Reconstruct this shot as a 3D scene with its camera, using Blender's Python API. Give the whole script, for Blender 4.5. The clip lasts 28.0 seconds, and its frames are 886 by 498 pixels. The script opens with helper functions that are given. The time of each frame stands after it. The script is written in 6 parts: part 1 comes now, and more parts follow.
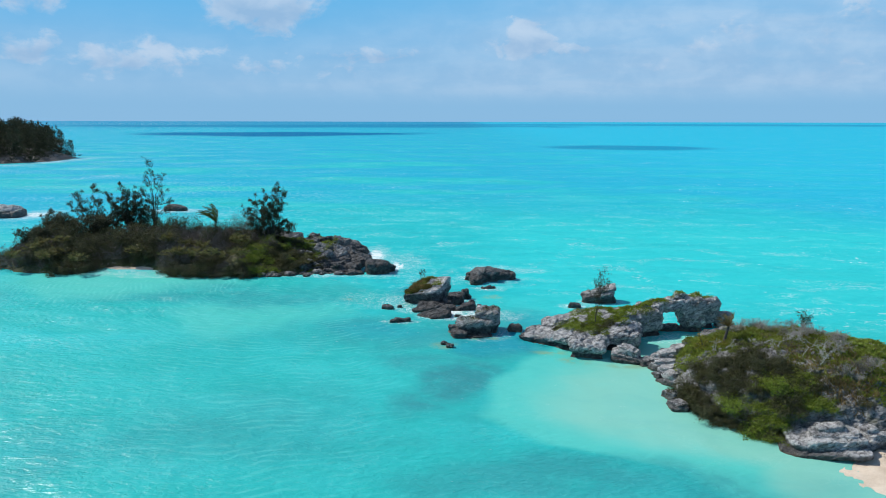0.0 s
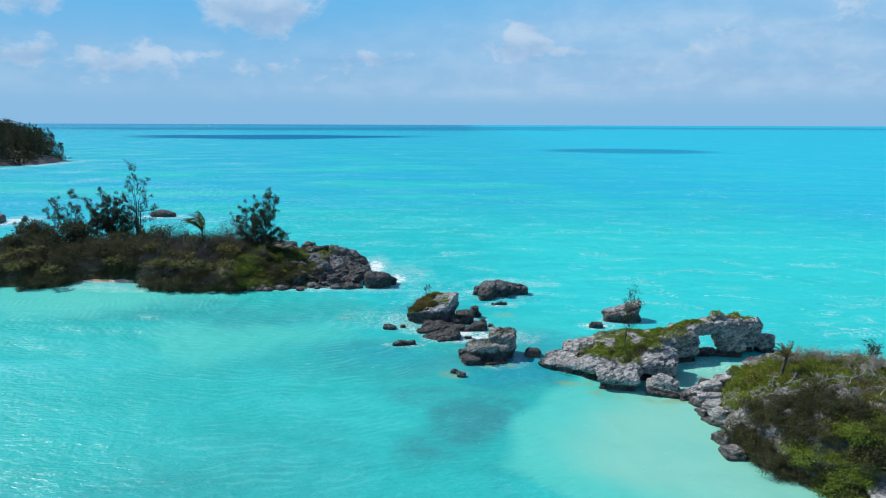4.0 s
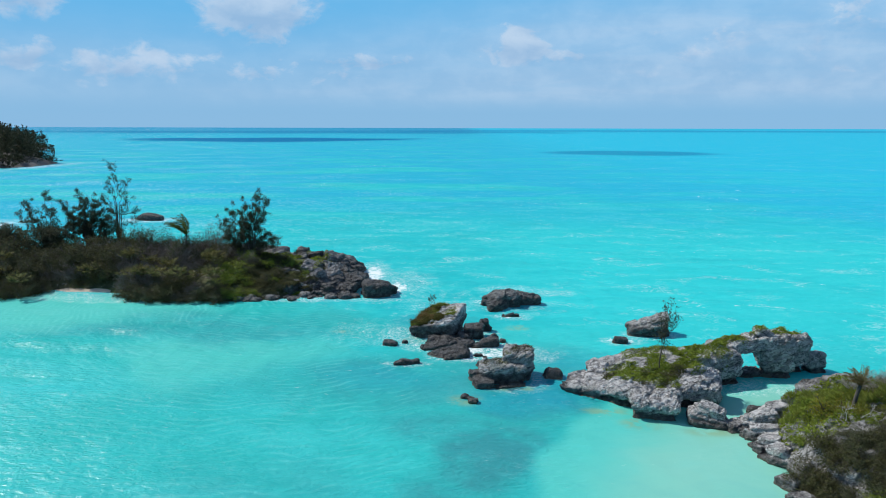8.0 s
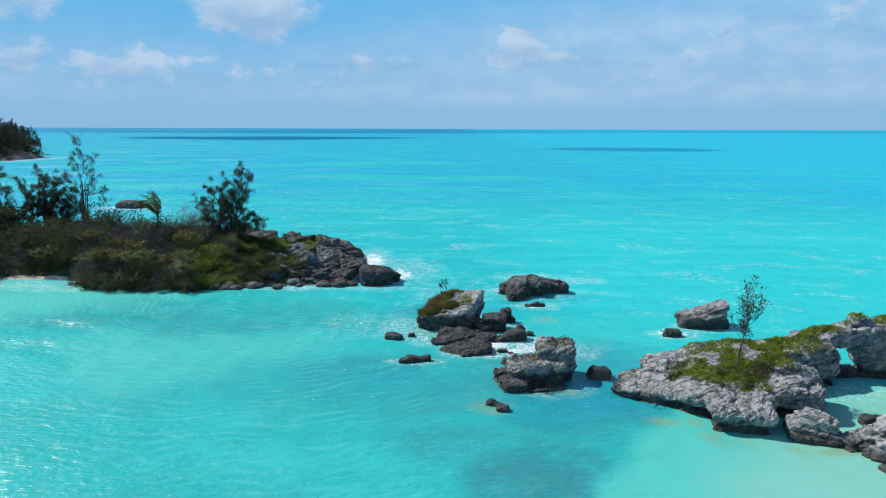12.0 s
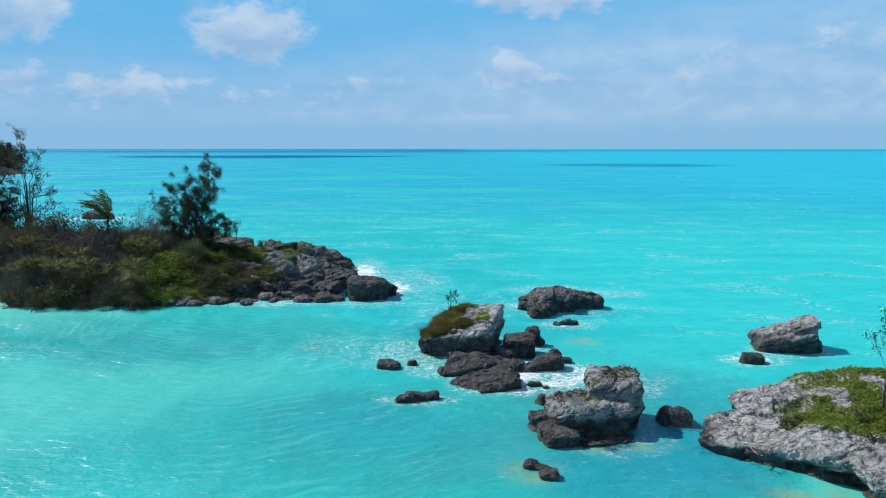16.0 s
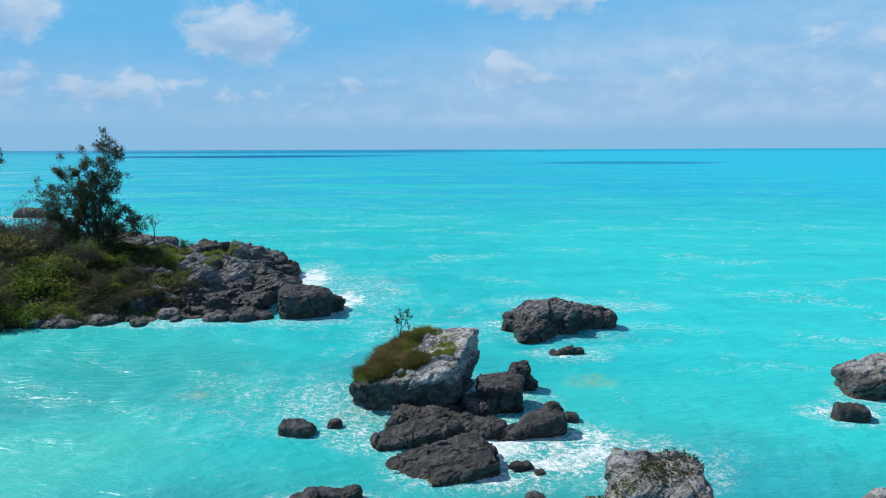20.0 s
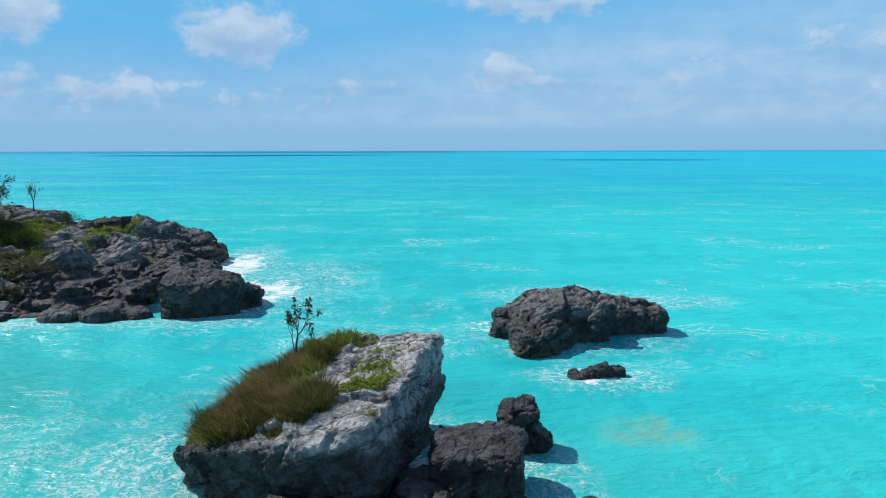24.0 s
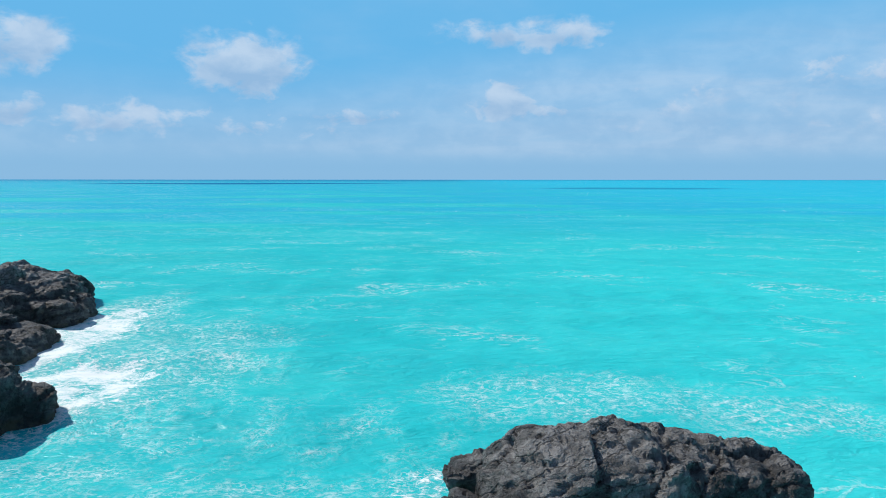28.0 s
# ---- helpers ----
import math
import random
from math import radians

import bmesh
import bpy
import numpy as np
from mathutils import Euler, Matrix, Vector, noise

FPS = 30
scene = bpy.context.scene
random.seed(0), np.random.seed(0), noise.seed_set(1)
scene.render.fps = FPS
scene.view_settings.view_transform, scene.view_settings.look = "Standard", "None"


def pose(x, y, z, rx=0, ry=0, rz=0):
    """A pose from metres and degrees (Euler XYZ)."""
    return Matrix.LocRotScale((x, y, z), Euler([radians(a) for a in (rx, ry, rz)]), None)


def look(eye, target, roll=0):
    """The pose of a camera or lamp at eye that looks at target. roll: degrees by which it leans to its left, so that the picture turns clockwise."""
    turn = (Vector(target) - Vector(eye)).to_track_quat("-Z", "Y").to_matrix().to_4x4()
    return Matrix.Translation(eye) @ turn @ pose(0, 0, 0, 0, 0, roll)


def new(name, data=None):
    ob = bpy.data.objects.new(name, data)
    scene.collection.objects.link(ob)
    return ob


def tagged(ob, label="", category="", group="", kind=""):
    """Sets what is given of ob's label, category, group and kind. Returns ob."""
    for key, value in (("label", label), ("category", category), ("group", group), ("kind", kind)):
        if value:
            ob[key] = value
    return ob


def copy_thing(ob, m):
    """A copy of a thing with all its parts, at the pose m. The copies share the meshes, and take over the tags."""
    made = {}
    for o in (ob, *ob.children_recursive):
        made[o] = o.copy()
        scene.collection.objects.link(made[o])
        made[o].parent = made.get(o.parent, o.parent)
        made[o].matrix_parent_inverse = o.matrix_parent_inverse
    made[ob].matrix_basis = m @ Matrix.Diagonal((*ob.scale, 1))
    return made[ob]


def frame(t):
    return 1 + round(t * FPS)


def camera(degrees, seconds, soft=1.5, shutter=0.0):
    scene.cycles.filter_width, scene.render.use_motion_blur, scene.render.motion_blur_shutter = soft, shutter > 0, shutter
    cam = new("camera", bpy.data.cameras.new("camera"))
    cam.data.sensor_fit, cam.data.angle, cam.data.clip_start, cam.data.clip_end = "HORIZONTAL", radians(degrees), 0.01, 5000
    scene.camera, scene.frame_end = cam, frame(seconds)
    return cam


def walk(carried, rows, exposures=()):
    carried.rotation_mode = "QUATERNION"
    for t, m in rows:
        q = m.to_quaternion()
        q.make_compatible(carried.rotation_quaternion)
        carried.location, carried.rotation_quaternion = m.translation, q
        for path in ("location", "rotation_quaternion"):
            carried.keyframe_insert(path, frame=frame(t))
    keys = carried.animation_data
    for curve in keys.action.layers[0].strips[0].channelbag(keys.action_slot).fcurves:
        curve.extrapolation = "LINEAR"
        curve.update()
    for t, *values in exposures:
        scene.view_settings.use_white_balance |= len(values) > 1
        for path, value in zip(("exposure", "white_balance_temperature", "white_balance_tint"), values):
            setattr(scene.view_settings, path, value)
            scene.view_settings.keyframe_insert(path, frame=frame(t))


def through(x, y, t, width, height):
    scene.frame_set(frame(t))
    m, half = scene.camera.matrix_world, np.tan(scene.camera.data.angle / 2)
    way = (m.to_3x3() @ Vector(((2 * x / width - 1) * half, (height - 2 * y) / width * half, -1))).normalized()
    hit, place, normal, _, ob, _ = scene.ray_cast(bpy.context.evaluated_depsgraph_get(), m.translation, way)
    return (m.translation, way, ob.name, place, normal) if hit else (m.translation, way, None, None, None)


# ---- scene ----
# ---------------------------------------------------------------- camera and its walk
cam = camera(65.46, 28.0, soft=1.0)
PATH = [
    (0, 4.53, -71.82, 20.24, 1.57, -10.69, 0.12),
    (0.5, 4.40, -70.92, 20.22, 1.62, -10.65, 0.14),
    (1, 4.25, -70.04, 20.19, 1.62, -10.62, 0.16),
    (1.5, 4.06, -69.17, 20.14, 1.57, -10.59, 0.17),
    (2, 3.85, -68.27, 20.08, 1.49, -10.56, 0.19),
    (2.5, 3.63, -67.36, 20.02, 1.37, -10.53, 0.19),
    (3, 3.42, -66.42, 19.96, 1.27, -10.48, 0.18),
    (3.5, 3.30, -65.48, 19.95, 1.27, -10.46, 0.20),
    (5.5, 2.95, -61.94, 19.85, 1.25, -10.33, 0.17),
    (6, 2.87, -61.11, 19.82, 1.24, -10.30, 0.17),
    (6.5, 2.76, -60.27, 19.76, 1.22, -10.27, 0.17),
    (7, 2.63, -59.42, 19.60, 1.20, -10.24, 0.17),
    (7.5, 2.47, -58.54, 19.34, 1.17, -10.21, 0.16),
    (8, 2.29, -57.62, 18.96, 1.10, -10.17, 0.14),
    (8.5, 2.08, -56.67, 18.54, 1.07, -10.18, 0.16),
    (9, 1.90, -55.61, 18.07, 1.03, -10.20, 0.17),
    (9.5, 1.72, -54.44, 17.56, 0.98, -10.21, 0.18),
    (10, 1.52, -53.14, 17.06, 0.95, -10.22, 0.19),
    (10.5, 1.30, -51.74, 16.57, 0.92, -10.23, 0.18),
    (11, 1.10, -50.30, 16.10, 0.89, -10.23, 0.18),
    (11.5, 0.95, -48.87, 15.57, 0.88, -10.14, 0.17),
    (12, 0.82, -47.44, 15.06, 0.87, -10.06, 0.18),
    (12.5, 0.68, -46.02, 14.61, 0.85, -9.97, 0.17),
    (14.5, 0.10, -40.46, 13.25, 0.69, -9.59, 0.12),
    (15, -0.02, -39.02, 12.88, 0.66, -9.16, 0.10),
    (15.5, -0.11, -37.56, 12.46, 0.61, -8.75, 0.07),
    (16, -0.14, -36.07, 11.96, 0.52, -8.40, 0.01),
    (16.5, -0.11, -34.55, 11.48, 0.37, -8.31, -0.05),
    (17, 0.00, -33.00, 10.99, 0.21, -8.28, -0.09),
    (17.5, 0.12, -31.38, 10.63, 0.08, -8.27, -0.10),
    (18, 0.35, -29.72, 10.37, -0.01, -8.29, -0.12),
    (18.5, 0.66, -27.98, 10.24, -0.05, -8.30, -0.14),
    (19, 1.01, -26.21, 10.20, -0.07, -8.30, -0.16),
    (19.5, 1.40, -24.53, 10.15, -0.05, -8.32, -0.18),
    (20, 1.76, -22.92, 9.99, -0.01, -8.34, -0.20),
    (20.5, 2.02, -21.35, 9.67, -0.04, -8.31, -0.17),
    (22.5, 2.59, -14.73, 7.70, -0.04, -8.26, -0.15),
    (23, 2.77, -13.08, 7.26, -0.08, -8.24, -0.13),
    (23.5, 2.99, -11.40, 6.88, -0.15, -8.21, -0.12),
    (24, 3.26, -9.71, 6.57, -0.15, -8.19, -0.11),
    (24.5, 3.51, -8.08, 6.35, -0.11, -8.17, -0.08),
    (25, 3.73, -6.53, 6.22, -0.11, -8.16, -0.02),
    (25.5, 3.99, -4.94, 6.04, -0.17, -8.12, -0.06),
    (26, 4.29, -3.29, 5.88, -0.07, -8.09, -0.04),
    (26.5, 4.60, -1.68, 5.80, 0.03, -8.01, -0.08),
    (27, 4.89, 0.02, 5.70, 0.16, -7.57, -0.07),
    (27.5, 5.03, 1.64, 5.73, 0.20, -6.77, 0.01),
    (28, 5.10, 3.07, 5.85, 0.02, -5.81, 0.04),
]
walk(cam, [(t, pose(x, y, z, 90 + pitch, 0, yaw) @ pose(0, 0, 0, 0, 0, roll)) for t, x, y, z, yaw, pitch, roll in PATH])

# ---------------------------------------------------------------- sky, sun
SUN_FROM = Vector((-0.61, 0.31, 0.73)).normalized()


class Nodes:
    """Short hand for building a node tree."""

    def __init__(self, tree):
        self.tree = tree
        tree.nodes.clear()

    def add(self, kind, props=None, **sockets):
        n = self.tree.nodes.new(kind)
        props = props or {}
        if "sky_type" in props:
            n.sky_type, n.sun_disc = props["sky_type"], False
        if "feature" in props:
            n.feature = props["feature"]
        if "attribute_name" in props:
            n.attribute_name = props["attribute_name"]
        for key, value in sockets.items():
            self.put(n.inputs[key.replace("_", " ")], value)
        return n

    def put(self, socket, value):
        if isinstance(value, bpy.types.NodeSocket):
            self.tree.links.new(value, socket)
        else:
            socket.default_value = value

    def math(self, op, a, b=0.0, c=0.0, clamp=False):
        n = self.tree.nodes.new("ShaderNodeMath")
        n.operation, n.use_clamp = op, clamp
        for i, v in enumerate((a, b, c)):
            self.put(n.inputs[i], v)
        return n.outputs[0]

    def vmath(self, op, a, b=(0, 0, 0)):
        n = self.tree.nodes.new("ShaderNodeVectorMath")
        n.operation = op
        self.put(n.inputs[0], a)
        if op == "SCALE":
            self.put(n.inputs["Scale"], b)
        else:
            self.put(n.inputs[1], b)
        return n.outputs["Value"] if op in ("LENGTH", "DOT_PRODUCT", "DISTANCE") else n.outputs[0]

    def ramp(self, value, lo, hi, a=0.0, b=1.0, smooth=True):
        n = self.tree.nodes.new("ShaderNodeMapRange")
        n.interpolation_type = "SMOOTHSTEP" if smooth else "LINEAR"
        for i, v in enumerate((value, lo, hi, a, b)):
            self.put(n.inputs[i], v)
        return n.outputs[0]

    def noise(self, vector, scale, detail=4.0, rough=0.55, distort=0.0, color=False):
        n = self.add("ShaderNodeTexNoise", Vector=vector, Scale=scale, Detail=detail, Roughness=rough, Distortion=distort)
        return n.outputs["Color" if color else "Fac"]

    def voronoi(self, vector, scale, feature="F1", rand=1.0):
        n = self.add("ShaderNodeTexVoronoi", {"feature": feature}, Vector=vector, Scale=scale, Randomness=rand)
        return n.outputs["Distance"]

    def mix(self, fac, a, b, blend="MIX"):
        n = self.tree.nodes.new("ShaderNodeMix")
        n.data_type, n.blend_type = "RGBA", blend
        self.put(n.inputs["Factor"], fac)
        for socket, v in ((n.inputs[6], a), (n.inputs[7], b)):
            self.put(socket, (*v, 1) if isinstance(v, tuple) and len(v) == 3 else v)
        return n.outputs[2]

    def bump(self, height, strength, distance, normal=None):
        n = self.add("ShaderNodeBump", Height=height, Strength=strength, Distance=distance)
        if normal is not None:
            self.put(n.inputs["Normal"], normal)
        return n.outputs[0]


def sky_world():
    world = bpy.data.worlds.new("sky")
    scene.world = world
    world.use_nodes = True
    g = Nodes(world.node_tree)
    sky = g.add("ShaderNodeTexSky", {"sky_type": "NISHITA", "sun_disc": False})
    sky.sun_elevation = math.asin(SUN_FROM.z)
    sky.sun_rotation = math.atan2(SUN_FROM.x, SUN_FROM.y)
    sky.air_density, sky.dust_density, sky.ozone_density = 1.0, 0.4, 2.5
    way = g.add("ShaderNodeTexCoord").outputs["Generated"]
    xyz = g.add("ShaderNodeSeparateXYZ", Vector=way).outputs
    up = xyz[2]
    # a flat layer of cloud seen in perspective: the way divided by its rise
    rise = g.math("MAXIMUM", up, 0.015)
    flat = g.add("ShaderNodeCombineXYZ", X=g.math("DIVIDE", xyz[0], g.math("ADD", rise, 0.10)),
                 Y=g.math("DIVIDE", xyz[1], g.math("ADD", rise, 0.10)), Z=0.0).outputs[0]
    tall = g.vmath("MULTIPLY", way, (22.0, 22.0, 36.0))
    puff = g.noise(tall, 1.05, 8.0, 0.58, 0.25)
    sheet = g.noise(flat, 0.55, 6.0, 0.6, 0.3)
    # single heaps of cumulus: bearing, height, half width, half height (as slopes), density
    heaps, under = g.math("MULTIPLY", 0.0, 0.0), g.math("MULTIPLY", 0.0, 0.0)
    for bearing, high, wide, deep, dense in ((0.085, 0.112, 0.050, 0.030, 1.0), (0.17, 0.095, 0.085, 0.014, 0.55), (-0.29, 0.160, 0.095, 0.046, 0.95),
                                             (-0.135, 0.090, 0.085, 0.013, 0.7), (-0.47, 0.085, 0.16, 0.030, 0.62), (-0.60, 0.190, 0.065, 0.042, 1.0), (-0.62, 0.100, 0.06, 0.025, 0.8),
                                             (0.13, 0.205, 0.12, 0.024, 0.75), (0.42, 0.100, 0.34, 0.050, 0.42), (0.60, 0.150, 0.16, 0.035, 0.62), (-0.20, 0.075, 0.25, 0.02, 0.5)):
        a = g.math("DIVIDE", g.math("SUBTRACT", g.math("DIVIDE", xyz[0], g.math("MAXIMUM", xyz[1], 0.05)), bearing), wide)
        b = g.math("DIVIDE", g.math("SUBTRACT", g.math("DIVIDE", up, g.math("MAXIMUM", xyz[1], 0.05)), high), deep)
        d = g.math("SQRT", g.math("ADD", g.math("MULTIPLY", a, a), g.math("MULTIPLY", b, b)))
        one = g.math("MULTIPLY", g.ramp(d, 1.7, 0.15), dense)
        heaps = g.math("MAXIMUM", heaps, one)
        under = g.math("MAXIMUM", under, g.math("MULTIPLY", one, g.ramp(b, 0.35, -0.55)))
    heaped = g.ramp(g.math("ADD", heaps, g.math("MULTIPLY", g.math("SUBTRACT", puff, 0.5), 1.9)), 0.18, 0.80)
    heaped = g.math("MULTIPLY", heaped, g.ramp(heaps, 0.02, 0.25))
    bank = g.math("MULTIPLY", g.ramp(sheet, 0.44, 0.72), g.ramp(up, 0.02, 0.10))
    cover = g.math("MAXIMUM", heaped, g.math("MULTIPLY", bank, 0.22))
    side = g.ramp(g.math("DIVIDE", xyz[0], g.math("MAXIMUM", g.math("ABSOLUTE", xyz[1]), 0.05)), -0.5, 0.5, 0.46, 0.90)
    soft = g.noise(g.vmath("MULTIPLY", way, (5.0, 5.0, 26.0)), 1.0, 5.0, 0.6, 0.6)
    veil = g.math("MULTIPLY", g.math("MULTIPLY", g.ramp(up, 0.015, 0.05), g.ramp(g.math("SUBTRACT", up, g.ramp(g.math("DIVIDE", xyz[0], g.math("MAXIMUM", xyz[1], 0.05)), -0.35, 0.5, 0.0, 0.075)), 0.17, 0.06)), g.math("MULTIPLY", side, g.ramp(soft, 0.15, 0.85, 0.55, 1.15)))
    cover = g.math("MAXIMUM", cover, veil)
    low = g.mix(g.ramp(up, 0.0, 0.16), (2.35, 4.5, 6.8), (1.25, 4.25, 7.4))
    base = g.mix(g.ramp(up, 0.55, 0.22), sky.outputs[0], low)
    shade = g.ramp(g.noise(g.vmath("ADD", tall, (0.25, 0.0, 0.35)), 1.0, 7.0, 0.55, 0.25), 0.35, 0.65)
    cloud = g.mix(g.math("MULTIPLY", g.math("ADD", g.math("MULTIPLY", shade, 0.6), under), 0.8, clamp=True), (5.0, 6.2, 7.7), (2.9, 4.5, 6.6))
    color = g.mix(g.math("MULTIPLY", cover, g.ramp(heaped, 0.3, 1.0, 0.68, 0.86)), base, cloud)
    bg = g.add("ShaderNodeBackground", Color=color, Strength=0.11)
    out = g.add("ShaderNodeOutputWorld")
    g.put(out.inputs["Surface"], bg.outputs[0])


sky_world()
sun = new("sun", bpy.data.lights.new("sun", "SUN"))
sun.data.energy, sun.data.angle, sun.data.color = 4.2, radians(0.6), (1.0, 0.955, 0.88)
sun.matrix_world = look(SUN_FROM * 60, (0, 0, 0))
scene.view_settings.exposure = 0.0


# ---------------------------------------------------------------- materials
def material(name):
    m = bpy.data.materials.new(name)
    m.use_nodes = True
    g = Nodes(m.node_tree)
    bsdf = g.add("ShaderNodeBsdfPrincipled")
    out = g.add("ShaderNodeOutputMaterial")
    g.put(out.inputs["Surface"], bsdf.outputs[0])
    return m, g, bsdf


def place(g):
    return g.add("ShaderNodeNewGeometry").outputs["Position"]


def rock_material(name, tide, pale=(0.45, 0.45, 0.455), green=0.0, patchy=0.5):
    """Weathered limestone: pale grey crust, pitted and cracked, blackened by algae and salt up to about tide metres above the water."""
    m, g, bsdf = material(name)
    p = place(g)
    z = g.add("ShaderNodeSeparateXYZ", Vector=p).outputs[2]
    broad = g.noise(p, 0.55, 5.0, 0.6)
    mid = g.noise(p, 2.6, 7.0, 0.66, 0.5)
    fine = g.noise(p, 13.0, 6.0, 0.7)
    warped = g.vmath("ADD", p, g.vmath("SCALE", g.noise(p, 3.0, 3.0, 0.5, 0.0, True), 0.35))
    pits = g.voronoi(warped, 6.5)
    pocks = g.voronoi(warped, 15.0)
    turned = g.add("ShaderNodeVectorRotate", Vector=p, Angle=radians(24), Axis=(0.5, 0.8, 0.0)).outputs[0]
    layers = g.noise(g.vmath("MULTIPLY", turned, (1.0, 1.1, 6.0)), 1.0, 8.0, 0.72, 0.35)
    dim = tuple(c * 0.50 for c in pale)
    color = g.mix(g.ramp(mid, 0.40, 0.56), dim, pale)
    color = g.mix(g.math("MULTIPLY", g.ramp(broad, 0.50, 0.66), patchy), color, (0.13, 0.128, 0.125))
    color = g.mix(g.math("MULTIPLY", g.ramp(layers, 0.55, 0.61), 0.62), color, (0.065, 0.063, 0.062))
    hollow = g.math("MULTIPLY", g.ramp(pits, 0.24, 0.06), g.ramp(g.noise(p, 1.3, 4.0, 0.6), 0.40, 0.60))
    color = g.mix(g.math("MULTIPLY", hollow, 0.75), color, (0.045, 0.043, 0.040))
    color = g.mix(g.math("MULTIPLY", g.ramp(pocks, 0.26, 0.10), 0.40), color, (0.070, 0.067, 0.062))
    bent = g.vmath("ADD", g.vmath("MULTIPLY", turned, (0.40, 0.50, 2.2)), g.vmath("SCALE", g.noise(p, 1.4, 4.0, 0.6, 0.0, True), 1.2))
    joint = g.voronoi(bent, 1.0, "DISTANCE_TO_EDGE")
    color = g.mix(g.math("MULTIPLY", g.ramp(joint, 0.035, 0.006), 0.65), color, (0.030, 0.028, 0.026))
    color = g.mix(g.math("MULTIPLY", g.ramp(fine, 0.54, 0.70), 0.35), color, tuple(min(0.72, c * 1.35) for c in pale))
    if green:
        color = g.mix(g.math("MULTIPLY", g.ramp(g.noise(p, 1.1, 6.0, 0.7), 0.50, 0.62), green), color, (0.075, 0.085, 0.03))
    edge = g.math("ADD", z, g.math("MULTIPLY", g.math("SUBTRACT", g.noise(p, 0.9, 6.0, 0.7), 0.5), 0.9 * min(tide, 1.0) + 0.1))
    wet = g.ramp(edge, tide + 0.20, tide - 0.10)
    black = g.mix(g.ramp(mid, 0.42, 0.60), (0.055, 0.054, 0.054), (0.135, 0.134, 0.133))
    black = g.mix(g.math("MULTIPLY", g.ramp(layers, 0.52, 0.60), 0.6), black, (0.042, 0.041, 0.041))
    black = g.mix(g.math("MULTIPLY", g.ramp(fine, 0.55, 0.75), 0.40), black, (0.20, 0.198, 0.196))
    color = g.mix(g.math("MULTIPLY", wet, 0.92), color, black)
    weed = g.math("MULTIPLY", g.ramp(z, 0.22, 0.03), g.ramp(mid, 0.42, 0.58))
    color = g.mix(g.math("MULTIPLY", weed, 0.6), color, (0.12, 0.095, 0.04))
    g.put(bsdf.inputs["Base Color"], color)
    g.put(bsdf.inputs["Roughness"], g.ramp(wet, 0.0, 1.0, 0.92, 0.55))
    g.put(bsdf.inputs["Specular IOR Level"], 0.28)
    relief = g.math("ADD", mid, g.math("MULTIPLY", g.ramp(pits, 0.0, 0.30), 0.40))
    relief = g.math("ADD", relief, g.math("ADD", g.math("MULTIPLY", fine, 0.38), g.math("MULTIPLY", layers, 0.45)))
    relief = g.math("ADD", relief, g.math("ADD", g.ramp(joint, 0.0, 0.05, -0.16, 0.0), g.math("MULTIPLY", g.ramp(pocks, 0.0, 0.25), 0.16)))
    g.put(bsdf.inputs["Normal"], g.bump(relief, 1.0, 0.28))
    return m


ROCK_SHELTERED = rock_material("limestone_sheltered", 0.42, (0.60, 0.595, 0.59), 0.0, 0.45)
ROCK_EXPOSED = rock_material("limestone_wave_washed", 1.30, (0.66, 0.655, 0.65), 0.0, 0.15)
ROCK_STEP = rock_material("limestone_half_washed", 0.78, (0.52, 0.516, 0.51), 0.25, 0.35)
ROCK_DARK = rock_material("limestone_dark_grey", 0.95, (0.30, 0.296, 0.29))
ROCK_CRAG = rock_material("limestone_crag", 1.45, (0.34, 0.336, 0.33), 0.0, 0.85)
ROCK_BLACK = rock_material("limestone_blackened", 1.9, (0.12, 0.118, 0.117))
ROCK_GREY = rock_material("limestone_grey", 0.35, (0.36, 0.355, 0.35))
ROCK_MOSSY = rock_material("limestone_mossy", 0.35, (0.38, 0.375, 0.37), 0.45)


def leaf_material(name, dark, light, rough=0.6, through=0.40):
    m, g, bsdf = material(name)
    rnd = g.add("ShaderNodeNewGeometry").outputs["Random Per Island"]
    p = place(g)
    tone = g.math("ADD", g.math("MULTIPLY", rnd, 0.40), g.math("MULTIPLY", g.noise(p, 0.8, 4.0), 0.6))
    color = g.mix(g.ramp(tone, 0.15, 0.85), dark, light)
    g.put(bsdf.inputs["Base Color"], color)
    g.put(bsdf.inputs["Roughness"], rough)
    g.put(bsdf.inputs["Specular IOR Level"], 0.15)
    glow = g.add("ShaderNodeBsdfTranslucent", Color=color)
    both = g.add("ShaderNodeMixShader", Fac=through)
    g.put(both.inputs[1], bsdf.outputs[0])
    g.put(both.inputs[2], glow.outputs[0])
    out = [n for n in m.node_tree.nodes if n.type == "OUTPUT_MATERIAL"][0]
    g.put(out.inputs["Surface"], both.outputs[0])
    return m


LEAF_DARK = leaf_material("dark_leaf", (0.058, 0.062, 0.033), (0.100, 0.107, 0.050))
LEAF_TREE = leaf_material("dark_tree_leaf", (0.052, 0.057, 0.037), (0.088, 0.095, 0.056))
LEAF_OLIVE = leaf_material("olive_leaf", (0.060, 0.064, 0.028), (0.112, 0.114, 0.046))
LEAF_GREEN = leaf_material("green_leaf", (0.12, 0.17, 0.022), (0.28, 0.35, 0.055))
LEAF_DRY = leaf_material("dry_leaf", (0.085, 0.070, 0.058), (0.16, 0.135, 0.11), 0.8)
LEAF_FAR = leaf_material("far_leaf", (0.020, 0.026, 0.016), (0.048, 0.056, 0.032))
